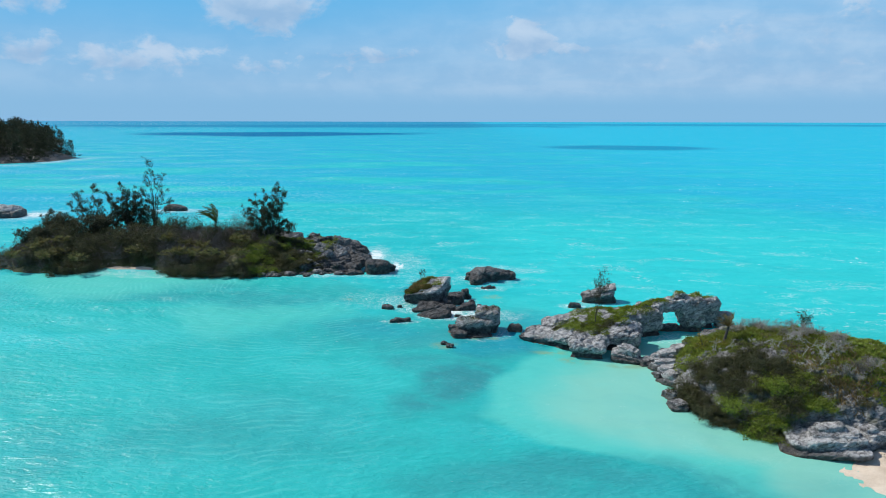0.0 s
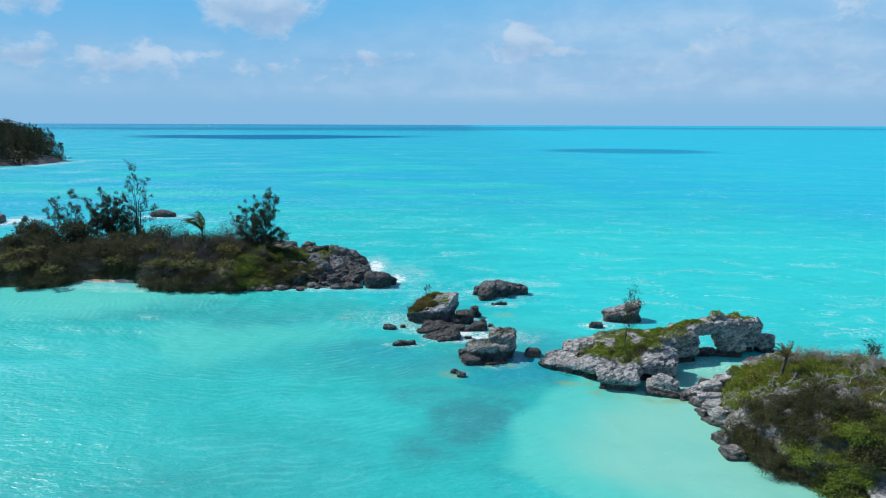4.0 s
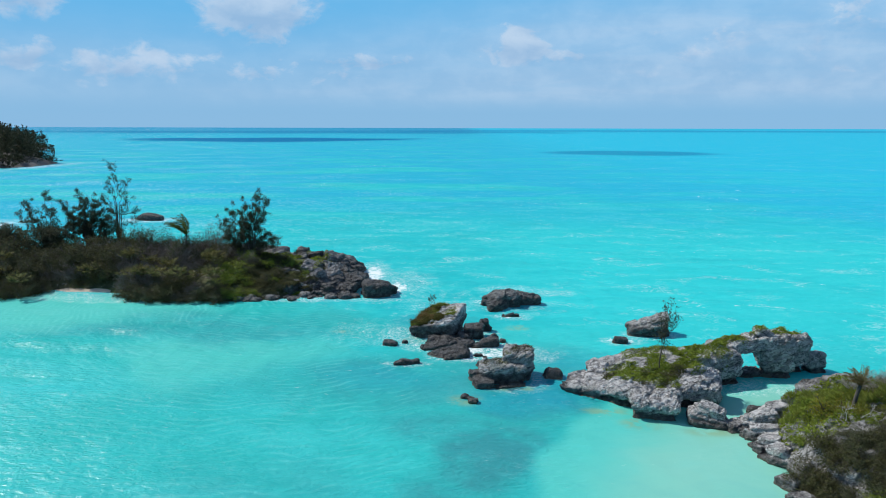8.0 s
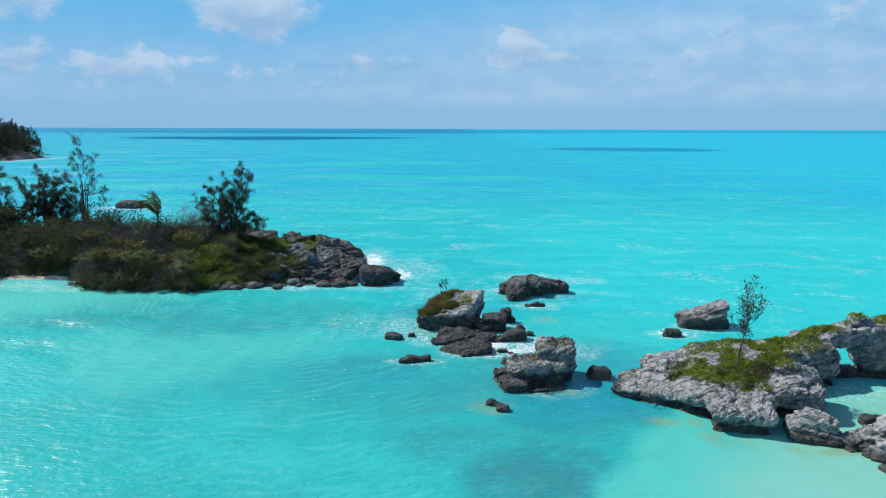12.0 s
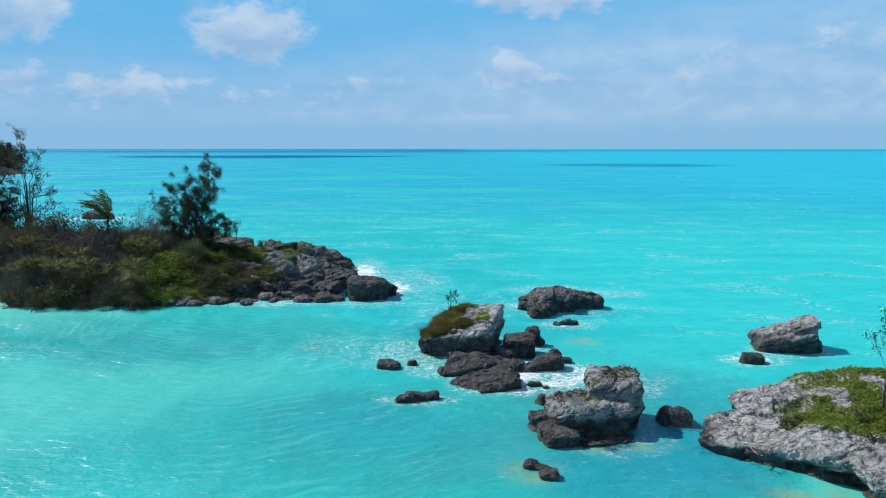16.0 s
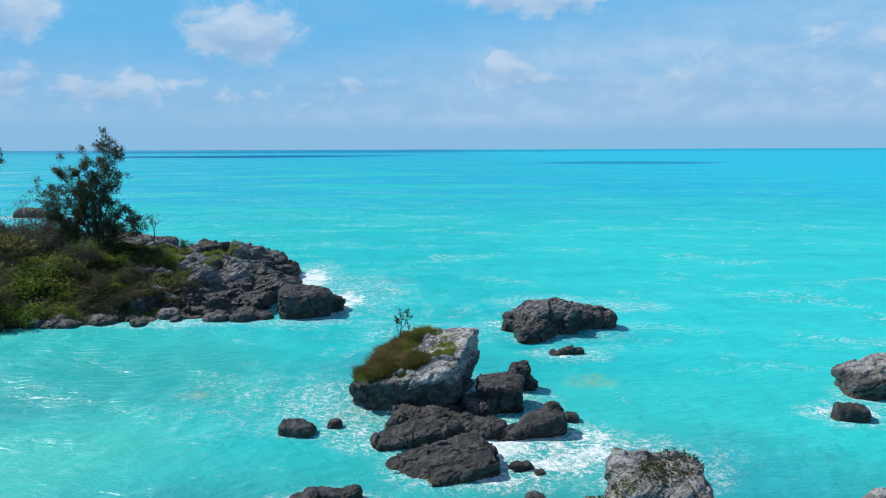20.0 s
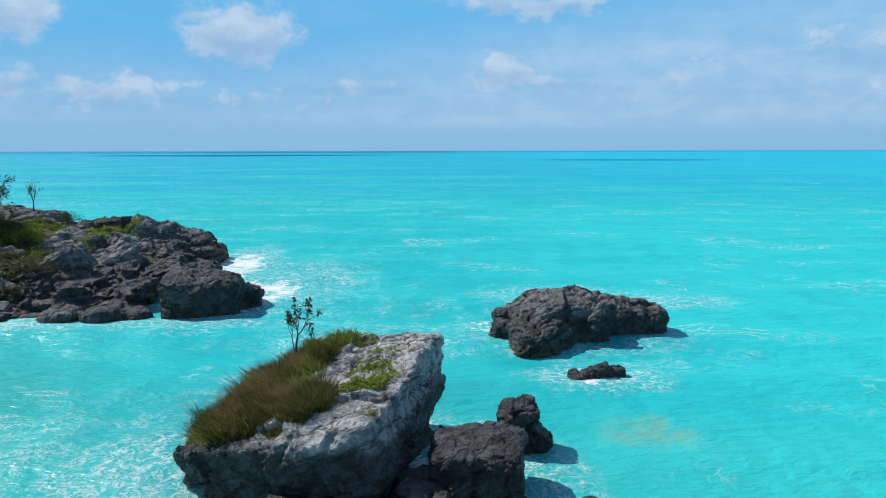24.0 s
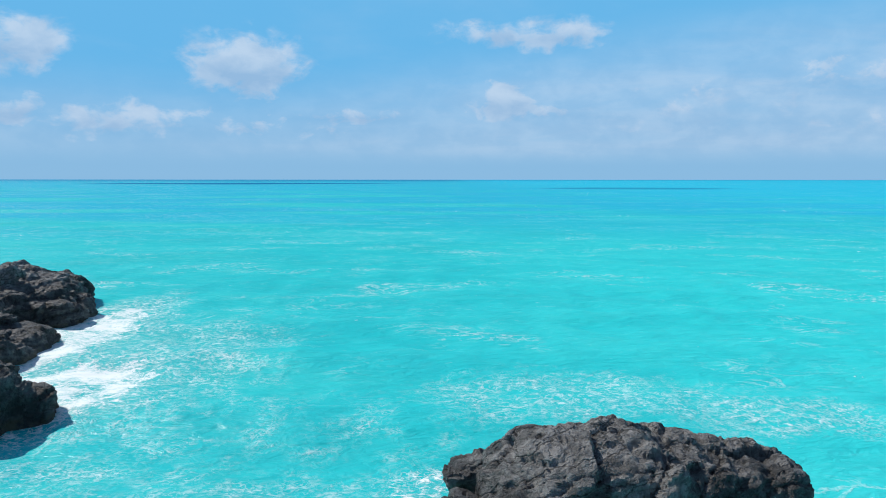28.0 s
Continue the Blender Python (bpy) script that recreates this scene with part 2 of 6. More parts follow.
PALM_LEAF = leaf_material("palm_leaf", (0.06, 0.075, 0.018), (0.20, 0.21, 0.06), 0.4)
PALM_DRY = leaf_material("brown_palm_leaf", (0.13, 0.10, 0.04), (0.30, 0.24, 0.11), 0.6)
LEAF_YELLOW = leaf_material("yellow_green_leaf", (0.13, 0.14, 0.02), (0.34, 0.30, 0.04))
FAN_LEAF = leaf_material("fan_leaf", (0.07, 0.075, 0.025), (0.24, 0.22, 0.09), 0.5)
GRASS = leaf_material("grass", (0.12, 0.15, 0.03), (0.32, 0.36, 0.075), 0.6)
GRASS_BROWN = leaf_material("brown_grass", (0.17, 0.125, 0.055), (0.36, 0.26, 0.12), 0.7)
GRASS_DARK = leaf_material("dark_grass", (0.060, 0.060, 0.018), (0.17, 0.155, 0.05), 0.6)


def bark_material(name, dark, light):
    m, g, bsdf = material(name)
    p = place(g)
    grain = g.noise(g.vmath("MULTIPLY", p, (1.0, 1.0, 0.25)), 14.0, 5.0, 0.7)
    g.put(bsdf.inputs["Base Color"], g.mix(g.ramp(grain, 0.3, 0.7), dark, light))
    g.put(bsdf.inputs["Roughness"], 0.9)
    g.put(bsdf.inputs["Normal"], g.bump(grain, 0.6, 0.03))
    return m


BARK = bark_material("bark", (0.045, 0.038, 0.032), (0.11, 0.095, 0.08))
DEADWOOD = bark_material("bleached_wood", (0.32, 0.30, 0.27), (0.62, 0.59, 0.55))
TWIG_PALE = bark_material("pale_grey_twig", (0.22, 0.20, 0.175), (0.42, 0.39, 0.35))
TWIG_GREY = bark_material("grey_twig", (0.09, 0.078, 0.066), (0.22, 0.195, 0.17))


def sand_material():
    m, g, bsdf = material("beach_sand")
    p = place(g)
    tone = g.math("ADD", g.math("MULTIPLY", g.noise(p, 0.7, 5.0, 0.6), 0.6), g.math("MULTIPLY", g.noise(p, 30.0, 3.0), 0.4))
    g.put(bsdf.inputs["Base Color"], g.mix(g.ramp(tone, 0.35, 0.65), (0.50, 0.40, 0.30), (0.72, 0.62, 0.50)))
    g.put(bsdf.inputs["Roughness"], 0.95)
    g.put(bsdf.inputs["Normal"], g.bump(tone, 0.4, 0.05))
    return m


SAND = sand_material()


def soil_material():
    m, g, bsdf = material("island_soil")
    p = place(g)
    tone = g.noise(p, 0.9, 6.0, 0.65)
    color = g.mix(g.ramp(tone, 0.35, 0.65), (0.040, 0.042, 0.018), (0.085, 0.083, 0.036))
    color = g.mix(g.ramp(g.noise(p, 0.35, 5.0, 0.65), 0.50, 0.60), color, (0.085, 0.105, 0.028))
    color = g.mix(g.math("MULTIPLY", g.ramp(g.noise(p, 2.2, 4.0, 0.6), 0.60, 0.68), 0.7), color, (0.30, 0.28, 0.25))
    g.put(bsdf.inputs["Base Color"], color)
    g.put(bsdf.inputs["Roughness"], 0.95)
    g.put(bsdf.inputs["Normal"], g.bump(g.noise(p, 6.0, 6.0, 0.7), 0.8, 0.15))
    return m


SOIL = soil_material()


def water_material():
    m, g, bsdf = material("turquoise_sea")
    p = place(g)
    xyz = g.add("ShaderNodeSeparateXYZ", Vector=p).outputs
    shallow = g.add("ShaderNodeAttribute", {"attribute_name": "shallow"}).outputs["Fac"]
    weed = g.add("ShaderNodeAttribute", {"attribute_name": "weed"}).outputs["Fac"]
    foam = g.add("ShaderNodeAttribute", {"attribute_name": "foam"}).outputs["Fac"]
    lagoon = g.add("ShaderNodeAttribute", {"attribute_name": "lagoon"}).outputs["Fac"]
    reef = g.add("ShaderNodeAttribute", {"attribute_name": "reef"}).outputs["Fac"]
    channel = g.add("ShaderNodeAttribute", {"attribute_name": "channel"}).outputs["Fac"]
    far = g.vmath("LENGTH", p)
    big = g.noise(g.vmath("MULTIPLY", p, (0.012, 0.035, 1.0)), 1.0, 4.0, 0.55)
    mid = g.noise(g.vmath("MULTIPLY", p, (0.10, 0.20, 1.0)), 1.0, 5.0, 0.6, 0.5)
    chop = g.noise(g.vmath("MULTIPLY", p, (0.75, 1.0, 1.0)), 1.0, 4.0, 0.6)
    # the colour of the sea over sand, by depth
    color = g.mix(lagoon, (0.012, 0.485, 0.505), (0.020, 0.44, 0.415))
    patch = g.noise(g.vmath("MULTIPLY", p, (0.045, 0.075, 1.0)), 1.0, 4.0, 0.55, 0.6)
    color = g.mix(g.math("MULTIPLY", g.ramp(patch, 0.50, 0.68), g.ramp(lagoon, 0.0, 1.0, 0.30, 0.65)), color, (0.034, 0.35, 0.35))
    color = g.mix(g.math("MULTIPLY", g.ramp(patch, 0.48, 0.30), 0.45), color, (0.055, 0.55, 0.53))
    color = g.mix(g.math("MULTIPLY", g.ramp(mid, 0.40, 0.70), 0.30), color, (0.040, 0.55, 0.56))
    # bluer, then darker, with distance from the middle
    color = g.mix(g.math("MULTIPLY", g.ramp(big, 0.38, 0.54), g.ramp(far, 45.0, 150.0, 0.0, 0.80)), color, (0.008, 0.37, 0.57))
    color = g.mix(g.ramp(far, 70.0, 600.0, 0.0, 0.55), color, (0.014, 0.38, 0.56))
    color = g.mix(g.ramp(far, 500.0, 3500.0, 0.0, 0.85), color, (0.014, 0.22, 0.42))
    sand_tone = g.math("MULTIPLY", shallow, g.ramp(mid, 0.2, 0.6, 0.85, 1.0))
    color = g.mix(g.ramp(sand_tone, 0.05, 0.55), color, (0.085, 0.54, 0.47))
    color = g.mix(g.ramp(sand_tone, 0.50, 1.0), color, (0.215, 0.565, 0.46))
    color = g.mix(g.math("MULTIPLY", weed, g.ramp(g.noise(g.vmath("MULTIPLY", p, (0.16, 0.22, 1.0)), 1.0, 4.0, 0.6, 1.0), 0.30, 0.62, 0.45, 1.0)), color, (0.034, 0.235, 0.255))
    # darker blue of the channel; the same tint paints shade beside the rocks
    color = g.mix(g.math("MULTIPLY", channel, g.ramp(mid, 0.25, 0.65, 1.0, 0.65)), color, (0.010, 0.29, 0.39))
    color = g.mix(g.math("MULTIPLY", g.math("MULTIPLY", reef, g.ramp(g.noise(p, 0.8, 4.0, 0.6), 0.38, 0.58)), 0.65), color, (0.24, 0.38, 0.21))
    # deeper and bluer towards the open sea in the east
    east = g.math("MULTIPLY", g.ramp(g.math("ADD", xyz[0], g.math("MULTIPLY", mid, 60.0)), 20.0, 190.0), g.ramp(xyz[1], 15.0, 110.0))
    color = g.mix(g.math("MULTIPLY", east, 0.7), color, (0.010, 0.47, 0.66))
    shoal = g.math("MULTIPLY", g.ramp(g.math("ADD", xyz[0], g.math("MULTIPLY", mid, 14.0)), 8.0, 26.0), g.math("MULTIPLY", g.ramp(xyz[1], -14.0, 4.0), g.ramp(xyz[1], 95.0, 40.0)))
    color = g.mix(g.math("MULTIPLY", shoal, 0.55), color, (0.028, 0.62, 0.62))
    # dark blue patches far out, the nearest a cloud's shadow put into the colour
    deep = g.math("MULTIPLY", 0.0, 0.0)
    for cx, cy, rx, ry, s in ((-250.0, 860.0, 200.0, 150.0, 0.97), (-500.0, 1900.0, 900.0, 420.0, 0.6), (128.0, 440.0, 65.0, 48.0, 0.6), (700.0, 2500.0, 1500.0, 500.0, 0.45)):
        a = g.math("DIVIDE", g.math("SUBTRACT", xyz[0], cx), rx)
        b = g.math("DIVIDE", g.math("SUBTRACT", xyz[1], cy), ry)
        d = g.math("SQRT", g.math("ADD", g.math("MULTIPLY", a, a), g.math("MULTIPLY", b, b)))
        d = g.math("ADD", d, g.math("MULTIPLY", g.math("SUBTRACT", g.noise(g.vmath("MULTIPLY", p, (0.006, 0.009, 1.0)), 1.0, 4.0), 0.5), 1.3))
        one = g.math("MULTIPLY", g.ramp(d, 1.1, 0.6), s)
        deep = g.math("MAXIMUM", deep, one)
        color = g.mix(one, color, (0.0, 0.12, 0.31))
    # light and dark of the chop and wavelets, painted into the base colour
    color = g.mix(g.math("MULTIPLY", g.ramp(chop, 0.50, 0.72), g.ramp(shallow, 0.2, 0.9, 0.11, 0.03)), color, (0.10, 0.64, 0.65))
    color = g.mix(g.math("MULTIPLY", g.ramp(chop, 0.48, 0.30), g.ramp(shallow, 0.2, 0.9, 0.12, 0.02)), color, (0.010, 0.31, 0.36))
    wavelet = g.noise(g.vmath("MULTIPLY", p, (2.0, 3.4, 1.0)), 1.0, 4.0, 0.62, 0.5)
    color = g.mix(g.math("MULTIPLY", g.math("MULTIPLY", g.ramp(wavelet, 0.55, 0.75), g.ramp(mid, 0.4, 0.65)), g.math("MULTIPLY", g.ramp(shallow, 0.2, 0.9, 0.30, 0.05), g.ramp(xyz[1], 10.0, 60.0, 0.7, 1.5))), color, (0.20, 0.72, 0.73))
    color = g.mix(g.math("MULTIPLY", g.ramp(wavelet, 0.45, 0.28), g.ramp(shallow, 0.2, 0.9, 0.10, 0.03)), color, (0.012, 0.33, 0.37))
    # mottling of the swell, lighter and darker in the base colour
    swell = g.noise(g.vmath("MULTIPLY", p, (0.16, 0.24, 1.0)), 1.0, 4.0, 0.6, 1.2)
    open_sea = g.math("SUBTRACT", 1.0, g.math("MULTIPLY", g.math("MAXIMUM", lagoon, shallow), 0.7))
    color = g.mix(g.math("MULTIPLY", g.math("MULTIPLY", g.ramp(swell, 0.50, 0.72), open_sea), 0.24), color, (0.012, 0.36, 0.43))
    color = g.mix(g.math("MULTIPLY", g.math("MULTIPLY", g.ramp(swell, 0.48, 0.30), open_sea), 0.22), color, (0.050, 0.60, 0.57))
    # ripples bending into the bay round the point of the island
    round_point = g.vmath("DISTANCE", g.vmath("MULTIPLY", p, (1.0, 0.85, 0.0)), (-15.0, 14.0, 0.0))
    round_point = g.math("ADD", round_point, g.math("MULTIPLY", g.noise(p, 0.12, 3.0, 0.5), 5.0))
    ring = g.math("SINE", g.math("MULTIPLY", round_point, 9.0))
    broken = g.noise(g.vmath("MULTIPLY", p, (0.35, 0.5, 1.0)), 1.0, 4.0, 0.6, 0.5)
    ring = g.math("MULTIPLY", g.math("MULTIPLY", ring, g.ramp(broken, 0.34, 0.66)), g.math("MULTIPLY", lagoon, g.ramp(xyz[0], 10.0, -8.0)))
    # bright crests and dim troughs of these ripples are painted, without relief
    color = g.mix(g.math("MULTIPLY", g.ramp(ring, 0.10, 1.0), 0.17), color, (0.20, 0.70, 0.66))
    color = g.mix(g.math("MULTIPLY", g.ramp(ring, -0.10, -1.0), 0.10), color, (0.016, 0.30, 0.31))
    # foam: lace near the rocks, and short crests on the open sea
    warp = g.vmath("ADD", p, g.vmath("SCALE", g.noise(p, 0.9, 4.0, 0.6, 0.0, True), 1.6))
    lace = g.voronoi(g.vmath("MULTIPLY", warp, (1.0, 1.2, 1.0)), 1.9, "DISTANCE_TO_EDGE")
    lace2 = g.voronoi(g.vmath("MULTIPLY", warp, (1.0, 1.2, 1.0)), 5.5, "DISTANCE_TO_EDGE")
    torn = g.noise(p, 4.2, 6.0, 0.75, 0.6)
    strands = g.math("MULTIPLY", g.math("MAXIMUM", g.ramp(lace, 0.15, 0.0), g.math("MULTIPLY", g.ramp(lace2, 0.18, 0.0), 0.8)), g.ramp(torn, 0.40, 0.60, 0.0, 1.0))
    cloudy = g.noise(p, 0.75, 6.0, 0.65, 0.4)
    amount = g.math("ADD", foam, g.math("MULTIPLY", g.math("SUBTRACT", cloudy, 0.5), 1.1))
    thin = g.math("MULTIPLY", g.ramp(amount, 0.16, 0.70), strands)
    thick = g.ramp(g.math("ADD", amount, g.math("MULTIPLY", strands, 0.34)), 0.80, 1.14)
    white = g.math("MULTIPLY", g.math("MAXIMUM", g.math("MULTIPLY", thin, 0.75), thick), g.ramp(foam, 0.02, 0.15))
    crest = g.noise(g.vmath("MULTIPLY", p, (0.40, 0.70, 1.0)), 1.0, 6.0, 0.66, 0.8)
    where = g.noise(g.vmath("MULTIPLY", p, (0.035, 0.05, 1.0)), 1.0, 3.0, 0.5)
    caps = g.ramp(g.math("ADD", crest, g.math("MULTIPLY", where, 0.42)), 0.900, 0.95)
    caps = g.math("MULTIPLY", caps, g.math("SUBTRACT", 1.0, g.math("MULTIPLY", lagoon, 0.93)))
    caps = g.math("MULTIPLY", caps, g.ramp(far, 60.0, 600.0, 0.7, 0.35))
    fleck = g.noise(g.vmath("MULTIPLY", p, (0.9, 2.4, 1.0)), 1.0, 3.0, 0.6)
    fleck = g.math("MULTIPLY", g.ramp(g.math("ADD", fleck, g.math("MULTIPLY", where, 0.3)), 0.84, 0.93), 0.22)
    # sun glitter painted white into the colour, stronger to the west and farther out
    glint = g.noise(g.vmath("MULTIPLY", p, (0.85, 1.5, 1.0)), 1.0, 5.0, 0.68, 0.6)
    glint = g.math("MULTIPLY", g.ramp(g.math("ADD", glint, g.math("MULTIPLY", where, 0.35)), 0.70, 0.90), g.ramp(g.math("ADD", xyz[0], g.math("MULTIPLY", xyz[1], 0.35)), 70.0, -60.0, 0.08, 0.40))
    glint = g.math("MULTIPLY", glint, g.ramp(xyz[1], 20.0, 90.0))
    curl = g.noise(g.vmath("MULTIPLY", p, (0.50, 0.75, 1.0)), 1.0, 5.0, 0.6, 1.6)
    curl = g.ramp(g.math("ABSOLUTE", g.math("SUBTRACT", curl, 0.5)), 0.045, 0.0)
    patchy = g.noise(g.vmath("MULTIPLY", p, (0.13, 0.20, 1.0)), 1.0, 3.0, 0.55, 0.6)
    wisps = g.math("MULTIPLY", g.math("MULTIPLY", curl, g.ramp(patchy, 0.52, 0.68)), g.math("MULTIPLY", g.ramp(torn, 0.34, 0.60, 0.15, 1.0), g.math("MULTIPLY", g.ramp(lagoon, 0.2, 0.9, 0.62, 0.05), g.ramp(far, 40.0, 130.0, 0.9, 0.2))))
    white = g.math("MAXIMUM", white, wisps)
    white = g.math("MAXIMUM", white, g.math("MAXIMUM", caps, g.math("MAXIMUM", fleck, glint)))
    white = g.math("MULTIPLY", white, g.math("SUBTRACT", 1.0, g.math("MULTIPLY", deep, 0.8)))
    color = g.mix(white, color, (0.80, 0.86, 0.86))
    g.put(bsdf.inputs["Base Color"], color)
    g.put(bsdf.inputs["Roughness"], 0.9)
    g.put(bsdf.inputs["Specular IOR Level"], 0.0)
    ripple = g.math("ADD", g.noise(g.vmath("MULTIPLY", p, (1.6, 2.6, 1.0)), 1.0, 4.0, 0.6, 0.4),
                    g.math("MULTIPLY", g.noise(g.vmath("MULTIPLY", p, (0.4, 0.7, 1.0)), 1.0, 3.0, 0.5), 1.4))
    relief = g.bump(g.math("ADD", ripple, g.math("MULTIPLY", white, 0.3)), g.ramp(shallow, 0.15, 0.8, 0.45, 0.10), 0.25)
    g.put(bsdf.inputs["Normal"], relief)
    # waves keep the mirror of the sky broken, so that the gloss never closes towards the horizon
    gloss = g.add("ShaderNodeBsdfGlossy", Color=(0.95, 0.97, 1.0, 1), Roughness=0.27, Normal=relief)
    fresnel = g.add("ShaderNodeFresnel", IOR=1.33, Normal=relief).outputs[0]
    share = g.math("MULTIPLY", g.math("MINIMUM", fresnel, g.ramp(deep, 0.0, 1.0, 0.08, 0.05)), g.math("SUBTRACT", 1.0, white))
    both = g.add("ShaderNodeMixShader", Fac=share)
    g.put(both.inputs[1], bsdf.outputs[0])
    g.put(both.inputs[2], gloss.outputs[0])
    out = [n for n in m.node_tree.nodes if n.type == "OUTPUT_MATERIAL"][0]
    g.put(out.inputs["Surface"], both.outputs[0])
    return m


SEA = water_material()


# ---------------------------------------------------------------- building helpers
from mathutils.bvhtree import BVHTree


def mesh_of(name, verts, faces, mat=None, smooth=False):
    """A mesh from arrays: verts (n, 3), faces (m, k)."""
    verts, faces = np.asarray(verts, np.float32), np.asarray(faces, np.int32)
    me = bpy.data.meshes.new(name)
    me.vertices.add(len(verts))
    me.vertices.foreach_set("co", verts.ravel())
    k = faces.shape[1]
    me.loops.add(faces.size)
    me.loops.foreach_set("vertex_index", faces.ravel())
    me.polygons.add(len(faces))
    me.polygons.foreach_set("loop_start", np.arange(0, faces.size, k, dtype=np.int32))
    me.polygons.foreach_set("use_smooth", np.full(len(faces), smooth))
    me.update(calc_edges=True)
    if mat:
        me.materials.append(mat)
    return me


def part(name, me, parent, label=""):
    ob = new(name, me)
    ob.parent = parent
    return tagged(ob, label)


def lump(x, y, z, sx, sy, sz, yaw=0, tx=0, ty=0, square=0.75):
    """A rounded block: centre, half sizes, turn, tilts, and how square it is (1 round, 0.5 boxy)."""
    return (pose(x, y, z, tx, ty, yaw), (sx, sy, sz), square)


def scramble(i, j, k, salt):
    """A repeatable random number from 0 to 1 for each cell of a grid."""
    h = (i * 374761393 + j * 668265263 + k * 2147483647 + salt * 974711) & 0xFFFFFFFF
    h = ((h ^ (h >> 13)) * 1274126177) & 0xFFFFFFFF
    h = ((h ^ (h >> 16)) * 2246822519) & 0xFFFFFFFF
    return ((h ^ (h >> 15)) & 0xFFFFFF) / float(0x1000000)


def grain(p):
    """Smooth gradient noise of rows of points, about -0.7 to 0.7."""
    cell = np.floor(p).astype(np.int64)
    f = p - cell
    w = f * f * f * (f * (f * 6 - 15) + 10)
    total = np.zeros(len(p))
    for a in (0, 1):
        for b in (0, 1):
            for c in (0, 1):
                i, j, k = cell[:, 0] + a, cell[:, 1] + b, cell[:, 2] + c
                dot = sum((scramble(i, j, k, 7 + n) * 2 - 1) * (f[:, n] - (a, b, c)[n]) for n in range(3))
                total += dot * (w[:, 0] if a else 1 - w[:, 0]) * (w[:, 1] if b else 1 - w[:, 1]) * (w[:, 2] if c else 1 - w[:, 2])
    return total * 1.3


def fractal(p, octaves, gain=0.5, ridged=False):
    total, amp = np.zeros(len(p)), 1.0
    for n in range(octaves):
        v = grain(p * 2.03 ** n + 13.7 * n)
        total += amp * ((0.5 - 2 * np.abs(v)) if ridged else v)
        amp *= gain
    return total


def nearest_seeds(p):
    """Nearest and second nearest distance to scattered seeds, the way from the nearest seed, and three random numbers of its cell."""
    base = np.floor(p).astype(np.int64)
    d1, d2 = np.full(len(p), 9.0), np.full(len(p), 9.0)
    way, tag = np.zeros((len(p), 3)), np.zeros((len(p), 3))
    for a in (-1, 0, 1):
        for b in (-1, 0, 1):
            for c in (-1, 0, 1):
                i, j, k = base[:, 0] + a, base[:, 1] + b, base[:, 2] + c
                v = p - np.stack([i + scramble(i, j, k, 1), j + scramble(i, j, k, 2), k + scramble(i, j, k, 3)], 1)
                d = np.sqrt((v * v).sum(1))
                near = d < d1
                d2 = np.where(near, d1, np.minimum(d2, d))
                d1 = np.where(near, d, d1)
                way[near] = v[near]
                tag[near] = np.stack([scramble(i, j, k, 4), scramble(i, j, k, 5), scramble(i, j, k, 6)], 1)[near]
    return d1, d2, way, tag


